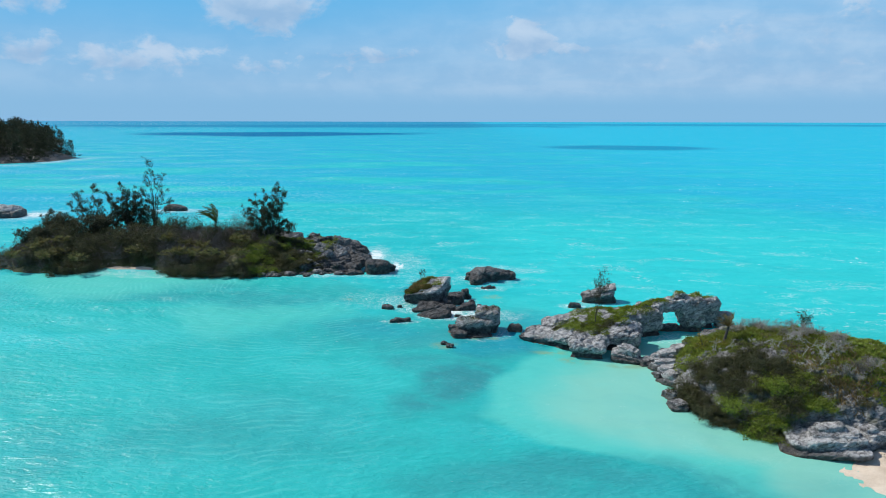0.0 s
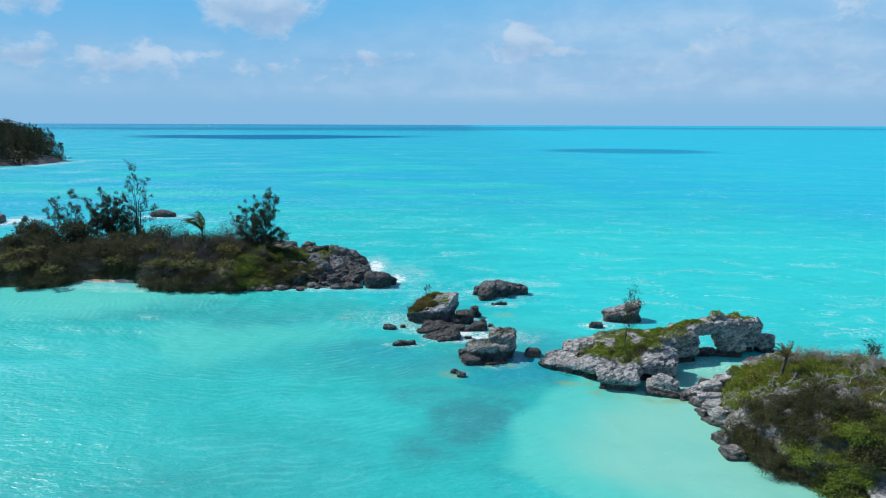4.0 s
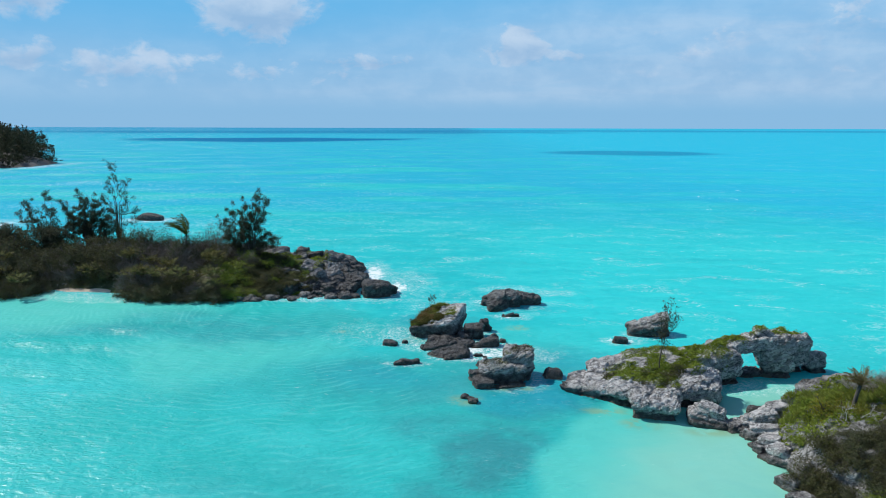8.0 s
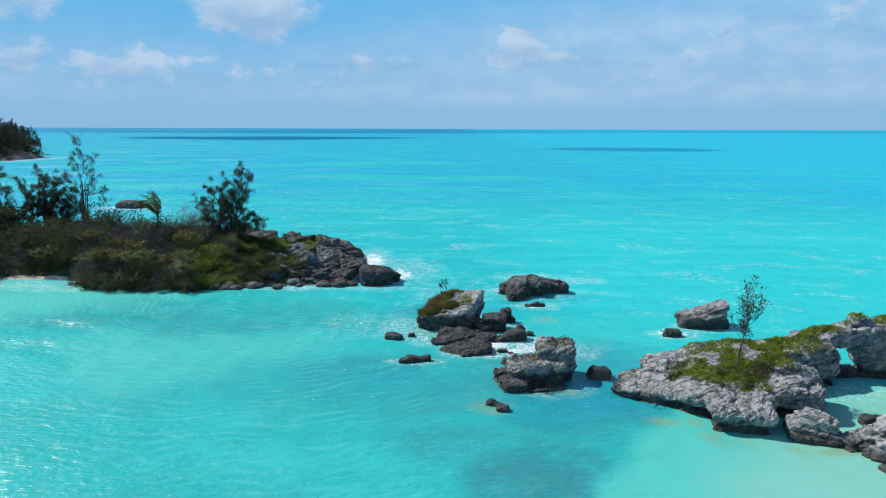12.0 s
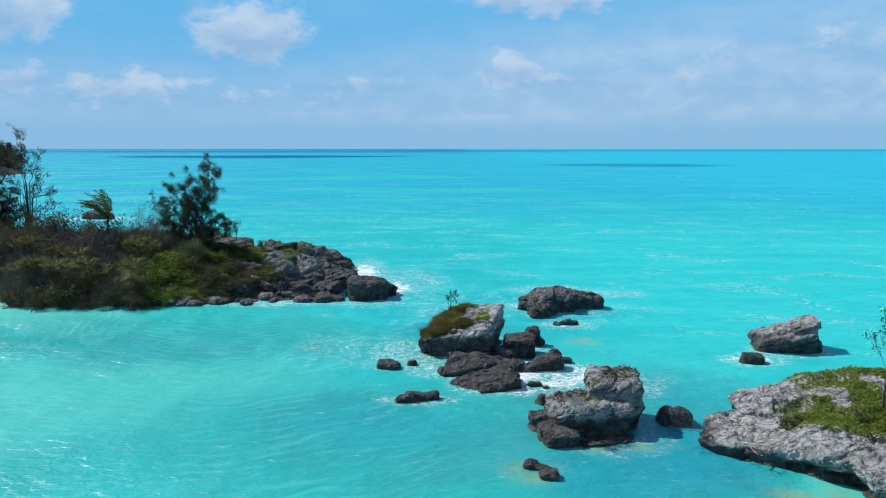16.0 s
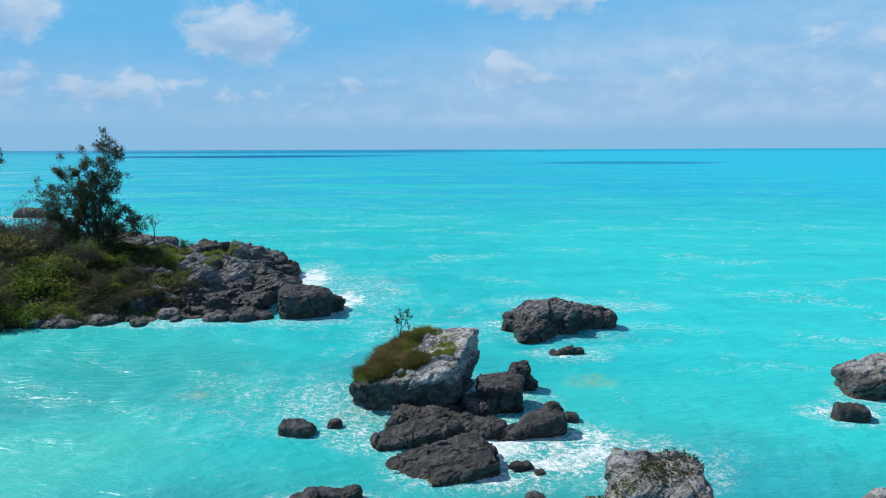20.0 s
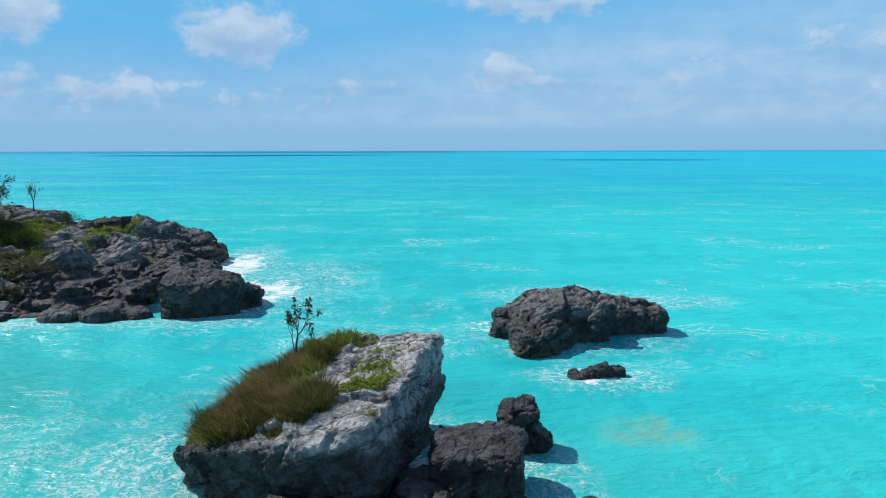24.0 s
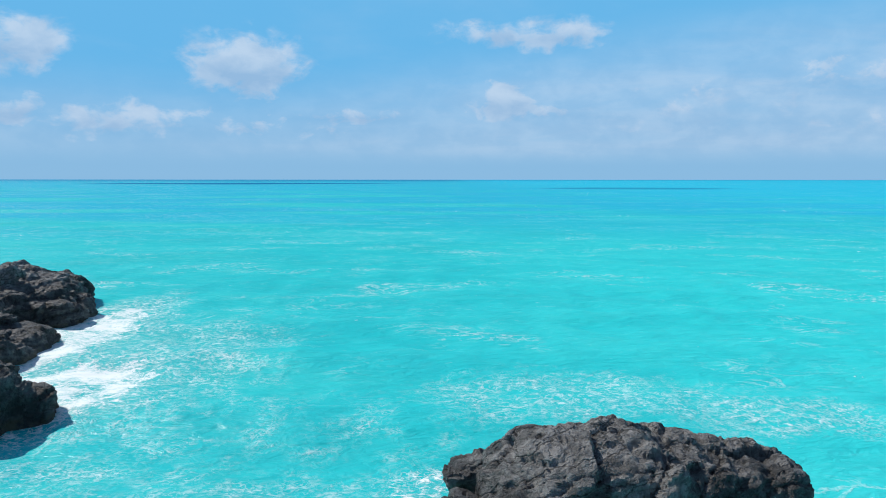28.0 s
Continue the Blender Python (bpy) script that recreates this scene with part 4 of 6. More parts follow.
def graded(lo, hi, step, reach, rate):
    inner = np.arange(lo, hi + 1e-6, step)
    out, a = [], step
    x = hi
    while x < reach:
        a *= rate
        x += a
        out.append(x)
    neg, a, x = [], step, lo
    while x > -reach:
        a *= rate
        x -= a
        neg.append(x)
    return np.concatenate([neg[::-1], inner, out])


def smooth(v, a, b):
    t = np.clip((v - a) / (b - a), 0, 1)
    return t * t * (3 - 2 * t)


def ellipse(x, y, cx, cy, rx, ry):
    return np.sqrt(((x - cx) / rx) ** 2 + ((y - cy) / ry) ** 2)


def build_sea():
    xs, ys = graded(-26, 34, 0.30, 4700, 1.055), graded(-44, 40, 0.30, 4700, 1.055)
    x, y = np.meshgrid(xs, ys)
    rng = np.random.default_rng(3)
    z = np.zeros_like(x)
    fade = smooth(np.abs(x), 60, 30) * smooth(y, 70, 42) * smooth(y, -80, -50)
    calm = smooth(y - 0.35 * x, 8, -6)
    for k in range(26):
        long = rng.uniform(1.4, 6.0)
        a = math.radians(rng.normal(250, 28))
        kx, ky = 2 * math.pi / long * math.cos(a), 2 * math.pi / long * math.sin(a)
        ph = kx * x + ky * y + rng.uniform(0, 6.28) + 0.8 * np.sin(x * 0.21 + k) + 0.8 * np.sin(y * 0.17 - k)
        z += 0.0042 * long * (np.abs(np.sin(ph / 2)) * -2 + 1.2) * fade * (1 - 0.65 * calm)
    n = len(xs)
    idx = np.arange(x.size).reshape(x.shape)
    faces = np.stack([idx[:-1, :-1], idx[:-1, 1:], idx[1:, 1:], idx[1:, :-1]], -1).reshape(-1, 4)
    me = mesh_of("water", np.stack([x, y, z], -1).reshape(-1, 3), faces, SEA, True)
    wob = 1.6 * np.sin(x * 0.31 + 1.0) + 1.2 * np.sin(y * 0.37) + 0.7 * np.sin(x * 0.9 + y * 0.7)
    # pale sand near the islet and in the bay, darker weed beds beside it
    edge = np.interp(y, (-46, -34, -31, -27, -20, -16, -13.3, -11, -8), (24, 17, 9.0, 4.8, 7.0, 9.2, 11.0, 13.5, 22)) + 0.45 * wob
    shallow = (0.48 + 0.52 * smooth(x - edge, 1, 11)) * smooth(x - edge, -0.6, 2.2) * smooth(ellipse(x, y, 25, -23, 26, 17), 1.05, 0.85)
    shallow = np.maximum(shallow, smooth(ellipse(x, y, 30, -36, 9, 6.5), 1.3, 0.7))
    shallow = np.maximum(shallow, 0.55 * smooth(ellipse(x + 0.5 * wob, y + wob, -40, 12, 22, 9), 1.2, 0.3))
    weed = 0.85 * smooth(ellipse(x + 0.8 * wob - 0.35 * (y + 20), y + 0.6 * wob, 4.4, -20.0, 3.2, 6.0), 1.35, 0.5)
    weed = np.maximum(weed, 0.6 * smooth(ellipse(x + wob, y + 0.6 * wob, 13, -36, 12, 4.0), 1.3, 0.6))
    weed = np.maximum(weed, 0.35 * smooth(ellipse(x, y, 9.0, -8.5, 3.0, 2.6), 1.2, 0.4))
    weed = np.maximum(weed, 0.62 * smooth(ellipse(x + wob, y + 0.7 * wob, 8.5, -5.5, 7.0, 5.5), 1.4, 0.3))
    weed = np.maximum(weed, 0.50 * smooth(ellipse(x + wob, y + 0.7 * wob, -4.0, -8.0, 9.0, 5.0), 1.5, 0.3))
    weed = np.maximum(weed, 0.45 * smooth(ellipse(x + 0.5 * wob, y + 0.5 * wob, 1.0, 6.0, 6.0, 6.0), 1.4, 0.4))
    weed = np.maximum(weed, 0.42 * smooth(ellipse(x + wob, y + wob, -10.0, -30.0, 11.0, 6.0), 1.5, 0.3))
    weed = np.maximum(weed, 0.40 * smooth(ellipse(x + wob, y + wob, -20.0, 6.0, 14.0, 4.0), 1.5, 0.3))
    weed = np.maximum(weed, 0.75 * smooth(ellipse(x + 0.6 * wob, y + 0.5 * wob, 8.6, -12.6, 4.2, 3.2), 1.35, 0.3))
    weed = np.maximum(weed, 0.55 * smooth(ellipse(x + 0.8 * wob, y + 0.5 * wob, -6.0, -6.5, 7.0, 2.6), 1.5, 0.3))
    weed = np.maximum(weed, 0.50 * smooth(ellipse(x + 0.6 * wob, y + 0.5 * wob, 2.0, -15.5, 4.5, 3.0), 1.4, 0.4))
    weed = weed * (1 - 0.95 * smooth(x - edge, -0.2, 1.6) * smooth(y, -33, -31))
    channel = 0.9 * smooth(ellipse(x + 0.6 * wob, y + 0.5 * wob, 8.6, -10.6, 3.6, 3.4), 1.4, 0.4)
    # darker water by rocks; in front of them shade and reflection put into colour
    for cx, cy, rx, ry, darkness in ((9.8, 12.9, 2.4, 1.5, 0.75), (7.0, 11.6, 2.0, 1.4, 0.45), (21.0, 2.6, 2.6, 1.2, 0.6), (0.5, 8.6, 3.5, 1.5, 0.4), (-3.0, -7.5, 6.0, 2.5, 0.45), (10.5, -4.5, 2.5, 3.0, 0.5), (-5.5, 16.4, 2.6, 1.0, 0.5), (18.0, -14.3, 3.2, 0.9, 0.4)):
        channel = np.maximum(channel, darkness * smooth(ellipse(x + 0.4 * wob, y + 0.4 * wob, cx, cy, rx, ry), 1.5, 0.3))
    shallow = np.maximum(shallow, 0.40 * smooth(ellipse(x + wob, y + wob, -19, -3, 13, 8), 1.3, 0.3))
    reef = np.zeros_like(x)
    for cx, cy, rx, ry in ((12.4, -13.6, 1.6, 0.7), (14.2, -15.6, 1.3, 0.9), (-8.3, 4.3, 0.9, 0.35), (3.6, -11.9, 1.2, 0.9), (6.8, -9.6, 2.0, 0.6), (19.0, -16.6, 2.2, 0.6), (-1.0, 2.0, 1.2, 0.8), (8.2, 5.8, 1.0, 1.0)):
        reef = np.maximum(reef, smooth(ellipse(x + 0.25 * wob, y, cx, cy, rx, ry), 1.5, 0.4))
    calm = np.maximum(calm, smooth(ellipse(x, y, -30, 4, 26, 14), 1.15, 0.85))
    lagoon = calm * (1 - 0.75 * smooth(x - 0.5 * y, 10, 26) * smooth(y, -12, 0))
    foam = np.zeros_like(x)
    for cx, cy, rx, ry, spread, dense in FOAM + FOAM_FAR:
        d = (ellipse(x, y, cx, cy, rx, ry) - 1) * min(rx, ry)
        foam = np.maximum(foam, dense * np.exp(-np.clip(d, 0, None) ** 2 / (spread * spread)))
    for name, values in (("shallow", shallow), ("weed", weed), ("foam", foam), ("lagoon", lagoon), ("reef", reef), ("channel", channel)):
        me.attributes.new(name, "FLOAT", "POINT").data.foreach_set("value", values.ravel().astype(np.float32))
    return tagged(new("water", me), "turquoise shallow sea with foam round the rocks", "sea", kind="structure")


build_sea()
xs = graded(-80, 80, 8.0, 4700, 1.4)
gx, gy = np.meshgrid(xs, xs)
gi = np.arange(gx.size).reshape(gx.shape)
seabed = mesh_of("ground", np.stack([gx, gy, np.full_like(gx, -1.1) + 0.12 * np.sin(gx * 0.3) * np.sin(gy * 0.27)], -1).reshape(-1, 3),
                 np.stack([gi[:-1, :-1], gi[:-1, 1:], gi[1:, 1:], gi[1:, :-1]], -1).reshape(-1, 4), SAND, True)
tagged(new("ground", seabed), "pale sandy sea floor under the water", "ground", kind="structure")


# ---------------------------------------------------------------- rocks in the channel
main_rock = rock("sea_rock", "grey undercut limestone rock with a tilted, grassy top", [
    lump(0.85, 4.25, 1.02, 1.95, 2.40, 0.72, -17, 7, -12, 0.22), lump(2.10, 4.3, 1.28, 0.70, 2.35, 0.78, -15, 6, -4, 0.20), lump(1.75, 2.9, 1.0, 0.75, 0.75, 0.72, -18, 4, -6, 0.25),
    lump(0.95, 4.35, 0.1, 1.85, 2.40, 1.0, -16, 0, 0, 0.32), lump(1.2, 6.4, 1.0, 1.3, 0.8, 1.0, -16, 0, -6, 0.35), lump(-1.05, 3.7, 0.55, 0.75, 1.0, 0.40, -16, 0, -4, 0.35)], 0.045, ROCK_EXPOSED, 0.13, 0.09, 1, notch=0.25, pitted=0.04)
LOW = "black slabs at the foot of the grassy rock"
rock("sea_rock", "long tilted slab of dark grey rock rising from foam", [lump(1.7, -2.45, 0.02, 1.70, 1.05, 0.36, 14, 9, -13, 0.25), lump(2.6, -1.9, 0.12, 0.85, 0.72, 0.46, 22, 6, -8, 0.28)], 0.04, ROCK_BLACK, 0.19, 0.14, 2, LOW)
rock("sea_rock", "low dark slab awash", [lump(0.7, -0.35, 0.05, 1.25, 0.55, 0.34, 14, 4, -9, 0.28), lump(0.0, -0.5, -0.1, 0.6, 0.45, 0.36, 0, 0, -6, 0.4)], 0.04, ROCK_BLACK, 0.19, 0.14, 61, LOW)
rock("sea_rock", "flat layered dark slab", [lump(2.75, 0.45, 0.08, 1.15, 0.50, 0.30, -8, 6, 3, 0.25), lump(2.3, 0.55, 0.25, 0.85, 0.4, 0.22, -14, 4, 6, 0.25), lump(1.7, 0.2, 0.0, 0.6, 0.5, 0.4, 10, 0, -10, 0.35)], 0.04, ROCK_BLACK, 0.16, 0.14, 62, LOW)
rock("sea_rock", "broken dark ledge under the grassy rock", [lump(0.8, 1.1, 0.0, 1.05, 0.6, 0.42, -10, 8, 6, 0.3), lump(1.75, 1.15, 0.05, 0.6, 0.55, 0.5, 25, 0, 8, 0.32)], 0.04, ROCK_BLACK, 0.19, 0.13, 63, LOW)
rock("sea_rock", "small dark block wedged between larger ones", [lump(2.95, 1.6, 0.1, 0.5, 0.5, 0.55, 15, 6, 10, 0.3), lump(2.9, 2.4, 0.0, 0.4, 0.4, 0.6, 40, 0, 0, 0.35)], 0.04, ROCK_BLACK, 0.17, 0.10, 64, LOW)
rock("sea_rock", "dark blocky wave-washed rock", [lump(4.0, 2.8, 0.26, 0.90, 0.78, 0.86, -4, 3, -2, 0.22), lump(3.55, 2.4, 0.0, 0.5, 0.5, 0.6, 30, 0, 8, 0.35)], 0.04, ROCK_BLACK, 0.17, 0.10, 3)
rock("sea_rock", "dark pointed rock standing in foam", [lump(4.85, 4.85, 0.2, 0.46, 0.48, 0.95, 10, 4, 10, 0.32), lump(5.15, 4.85, 0.0, 0.48, 0.42, 0.6, 0, 0, 26, 0.3)], 0.04, ROCK_BLACK, 0.17, 0.10, 4)
rock("sea_rock", "dark wedge-shaped rock in white foam", [lump(4.75, 0.25, 0.10, 1.30, 0.46, 0.36, 10, 4, -17, 0.25), lump(5.55, 0.45, 0.22, 0.46, 0.42, 0.46, 20, 0, -8, 0.3)], 0.04, ROCK_BLACK, 0.15, 0.09, 5)
rock("sea_rock", "small dark rock awash in foam", [lump(6.5, 1.5, -0.1, 0.3, 0.28, 0.38, 0, 0, 0, 0.5)], 0.05, ROCK_BLACK, 0.08, 0.03, 6)
rock("sea_rock", "small dark rock awash in foam", [lump(4.2, -2.4, -0.2, 0.4, 0.25, 0.36, 20, 0, 0, 0.5), lump(4.75, -2.7, -0.22, 0.22, 0.18, 0.34, 20, 0, 0, 0.5)], 0.05, ROCK_BLACK, 0.08, 0.03, 7)
step_rock = rock("sea_rock", "stepped grey rock with a pale flat top", [
    lump(7.05, -6.75, 0.70, 1.15, 1.15, 1.42, -8, 4, 3, 0.27), lump(5.45, -7.7, 0.40, 1.35, 1.10, 0.92, 6, 3, -3, 0.27), lump(6.6, -7.9, 0.30, 1.0, 0.75, 0.95, -10, 0, 0, 0.3),
    lump(4.35, -8.8, 0.0, 0.90, 1.20, 0.55, 10, 0, 0, 0.45), lump(3.95, -7.7, 0.2, 0.75, 0.6, 0.45, 10, 0, 6, 0.4), lump(6.2, -9.2, -0.25, 1.5, 0.5, 0.40, 12, 0, 0, 0.5)], 0.05, ROCK_STEP, 0.15, 0.14, 8, notch=0.2, pitted=0.045)
rock("sea_rock", "small dark pointed rock", [lump(4.3, -4.9, -0.1, 0.32, 0.3, 0.5, 0, 0, 12, 0.5)], 0.05, ROCK_BLACK, 0.1, 0.04, 9)
rock("sea_rock", "small round dark rock with a brown weedy foot", [lump(9.75, -7.0, 0.0, 0.62, 0.55, 0.62, 0, 0, 8, 0.55)], 0.05, ROCK_BLACK, 0.14, 0.05, 10)
rock("sea_rock", "low dark rock just above the water", [lump(-3.45, 0.4, -0.05, 0.68, 0.42, 0.40, -6, 0, 6, 0.45)], 0.05, ROCK_BLACK, 0.1, 0.04, 11)
rock("sea_rock", "small dark rock awash", [lump(-2.2, 1.0, -0.15, 0.25, 0.22, 0.38, 0, 0, 0, 0.5)], 0.05, ROCK_BLACK, 0.08, 0.03, 12)
rock("sea_rock", "low jagged rocks awash in foam", [lump(-2.2, -4.6, -0.1, 0.5, 0.32, 0.42, 0, 0, -12, 0.4), lump(-1.5, -4.4, -0.15, 0.5, 0.3, 0.42, 10, 0, 10, 0.4), lump(-0.9, -4.3, -0.12, 0.35, 0.25, 0.42, 0, 0, -14, 0.4)], 0.045, ROCK_BLACK, 0.13, 0.04, 13)
rock("sea_rock", "small jagged rock at the surface", [lump(3.3, -11.5, -0.2, 0.6, 0.3, 0.33, -20, 0, 10, 0.4), lump(3.6, -12.2, -0.15, 0.4, 0.3, 0.38, 0, 0, -10, 0.4)], 0.045, ROCK_BLACK, 0.14, 0.04, 14)
rock("sea_rock", "broad dark humped rock in open water", [
    lump(7.5, 14.2, 0.40, 1.75, 1.30, 1.10, 6, 4, -4, 0.66), lump(9.2, 14.9, 0.22, 1.45, 1.0, 1.05, 8, 4, 3, 0.66), lump(10.5, 14.9, 0.15, 0.95, 0.90, 0.92, 12, 0, 8, 0.66), lump(6.4, 12.9, 0.0, 0.95, 1.05, 0.85, 10, 0, -6, 0.66),
    lump(5.35, 14.0, 0.0, 0.55, 0.5, 0.55, 20, 0, 10, 0.6), lump(5.7, 15.1, 0.2, 0.6, 0.5, 0.70, 0, 0, -10, 0.6), lump(7.1, 13.0, 0.1, 0.8, 0.75, 0.95, 30, 0, 0, 0.66)], 0.05, ROCK_DARK, 0.20, 0.11, 15, notch=0.18, pitted=0.045)
rock("sea_rock", "small jagged rock in lacy foam", [lump(7.5, 9.6, -0.1, 0.42, 0.28, 0.34, 20, 0, -14, 0.4), lump(8.0, 9.8, -0.1, 0.36, 0.28, 0.52, 10, 8, -18, 0.4), lump(8.4, 9.9, -0.2, 0.3, 0.25, 0.5, 0, 0, 10, 0.4)], 0.04, ROCK_BLACK, 0.18, 0.08, 16, pitted=0.04)
rock("sea_rock", "tilted grey layered rock in open water", [lump(20.0, 4.3, 0.30, 1.9, 1.2, 0.78, -6, 6, -13, 0.4), lump(20.6, 4.5, 0.95, 1.35, 1.0, 0.50, -6, 6, -18, 0.34), lump(21.3, 4.5, 1.42, 0.75, 0.7, 0.30, -6, 6, -18, 0.34), lump(20.6, 4.2, -0.1, 1.5, 1.2, 0.8, 0, 0, 0, 0.5)], 0.055, ROCK_STEP, 0.16, 0.20, 17, notch=0.3)
rock("sea_rock", "small dark rock beside foam", [lump(16.9, 1.6, 0.0, 0.6, 0.42, 0.48, -15, 0, 12, 0.4)], 0.05, ROCK_BLACK, 0.1, 0.04, 18)

arch = rock("arch_rock", "grey limestone rock with a natural arch, green on top", [
    lump(13.0, -9.9, 0.15, 3.2, 2.0, 0.78, -28, 8, -8, 0.5), lump(14.7, -6.9, 0.40, 2.3, 1.35, 0.95, 12, 4, -10, 0.42), lump(17.6, -8.4, 0.62, 3.0, 3.0, 1.25, -10, 6, -5, 0.45), lump(21.3, -7.3, 0.85, 2.4, 1.7, 1.55, 14, 0, -4, 0.45),
    lump(15.6, -13.8, 0.42, 1.65, 1.30, 0.95, -12, 10, 0, 0.32), lump(15.4, -11.7, 0.45, 2.4, 1.7, 0.92, -22, 8, -3, 0.45), lump(19.0, -11.4, 0.80, 1.85, 1.65, 1.12, -15, 5, -3, 0.36), lump(22.6, -6.6, 1.3, 1.3, 1.1, 1.35, 8, 0, 0, 0.45),
    lump(24.9, -6.1, 2.52, 2.0, 0.95, 0.52, 6, 0, -9, 0.42), lump(25.0, -6.3, -0.1, 1.3, 0.8, 0.5, 8, 0, 0, 0.5), lump(27.05, -5.9, 1.5, 1.20, 1.25, 1.85, 0, 0, 0, 0.42), lump(25.9, -5.9, 3.25, 0.6, 0.55, 0.42, 0, 0, 6, 0.45), lump(28.8, -5.0, 1.5, 1.0, 1.1, 1.55, 10, 0, 8, 0.42)],
    0.065, ROCK_SHELTERED, 0.20, 0.20, 19, notch=0.65, pitted=0.05, block=0.6)
rock("sea_rock", "grey boulder standing beyond the arch", [lump(30.4, -5.3, 0.45, 0.80, 0.75, 1.10, 10, 0, -6, 0.45)], 0.06, ROCK_SHELTERED, 0.14, 0.12, 65, notch=0.15)


def bedded(label, x, y, z, long, wide, beds, yaw, dip, seed, mat=None, group=""):
    """A rock of tilted beds: slabs stacked one on the other, each set back or out."""
    r = np.random.default_rng(seed)
    cells = []
    for b in range(beds):
        f = 1.0 - 0.16 * b
        cells.append(lump(x + r.uniform(-0.14, 0.14) * long, y + r.uniform(-0.14, 0.14) * wide, z + 0.27 * b, long * f * r.uniform(0.85, 1.1), wide * f * r.uniform(0.85, 1.1), 0.22, yaw + r.uniform(-14, 14), r.uniform(-5, 5), dip + r.uniform(-5, 5), 0.3))
    cells.append(lump(x, y, z - 0.3, long * 0.85, wide * 0.85, 0.45, yaw, 0, 0, 0.5))
    return rock("shore_rock", label, cells, 0.055, mat or ROCK_SHELTERED, 0.09, 0.06, seed, group)


BEDS = "bedded rocks at the islet's foot"
for k, (x, y, z, long, wide, beds, yaw, dip) in enumerate((
        (18.8, -15.2, 0.15, 1.45, 0.95, 4, -25, 8), (20.1, -16.1, 0.0, 0.8, 0.6, 2, 10, -8), (21.6, -16.2, 0.25, 1.5, 0.95, 4, -15, -9), (21.5, -17.6, 0.15, 1.25, 0.75, 3, -25, -10),
        (20.7, -17.3, 0.0, 0.6, 0.5, 2, 30, 12), (21.2, -18.9, 0.1, 1.05, 0.8, 3, -50, -14), (21.0, -20.3, 0.15, 1.0, 0.8, 3, -60, -12), (20.4, -19.2, -0.05, 0.5, 0.4, 2, 20, 15),
        (22.6, -19.6, 0.7, 0.8, 0.6, 3, -30, -8), (22.4, -21.6, 0.8, 0.9, 0.5, 2, -10, -6), (23.3, -15.2, 0.6, 1.2, 0.9, 3, -20, -8), (20.2, -23.2, 0.0, 0.75, 0.6, 2, -70, -10), (20.0, -24.9, -0.05, 0.85, 0.6, 2, -80, -8))):
    bedded("grey limestone rock in tilted layers", x, y, z, long, wide, beds, yaw, dip, 30 + k, None, BEDS)
rock("shore_rock", "small black rock in the channel", [lump(22.6, -13.6, 0.0, 0.7, 0.45, 0.5, -15, 0, 0, 0.6)], 0.06, ROCK_BLACK, 0.12, 0.05, 48)
bedded("pale layered rock with a dark underside at the islet's foot", 27.5, -31.0, 0.25, 2.7, 1.5, 5, -6, -3, 44)
bedded("pale broken rock above the beach", 30.2, -30.6, 0.3, 1.2, 1.1, 4, 20, 4, 45)
bedded("long pale rock slab at the islet's far edge", 28.6, -11.4, 0.75, 2.9, 1.1, 4, 18, -4, 46)
bedded("low brown-grey rock beyond the islet", 36.0, -9.5, 0.1, 1.6, 0.9, 4, 10, 4, 47)

islet = rock("islet", "low rocky islet overgrown with grass and scrub", [
    lump(29.7, -21.9, -1.3, 9.2, 9.6, 5.5, 0, 0, 0, 0.95), lump(36.0, -21.0, -1.2, 8.0, 8.8, 4.2, 0, 0, 6, 0.95), lump(28.8, -12.6, 0.6, 3.0, 1.4, 1.5, -6, 0, 0, 0.6),
    lump(25.4, -15.9, 0.3, 2.2, 1.6, 1.5, 0, 0, 8, 0.6), lump(33.5, -12.5, 0.5, 2.5, 1.4, 1.5),
    lump(36.5, -21.5, 0.8, 2.2, 3.0, 2.1, 0, 0, 0, 0.6), lump(35.0, -29.5, 0.2, 3.5, 3.0, 1.8)], 0.14, ROCK_MOSSY, 0.30, 0.12, 20, kind="structure")
beach = new("beach", rock_mesh("beach", [lump(33.0, -35.0, -0.5, 8.0, 4.5, 0.75, 0, 0, 0, 1.0), lump(31.0, -32.2, -0.4, 3.0, 2.0, 0.7, 0, 0, 0, 1.0)], 0.25, SAND, 0.05, 0.0, 21))
tagged(beach, "pale pink sand beach at the water's edge", "beach", kind="structure")

# ---------------------------------------------------------------- the wooded island
nose = rock("shore_rock", "dark overhanging boulder at the point of the island", [lump(-6.75, 18.6, 0.55, 1.65, 1.45, 0.95, 12, 4, 4, 0.42), lump(-6.5, 18.5, 0.0, 1.3, 1.2, 0.8, 12, 0, 0, 0.5), lump(-5.4, 19.6, 0.25, 0.85, 0.75, 0.60, 20, 0, 12, 0.42)], 0.06, ROCK_BLACK, 0.20, 0.11, 22, notch=0.15, pitted=0.035)
crag = np.random.default_rng(23)
blocks = []
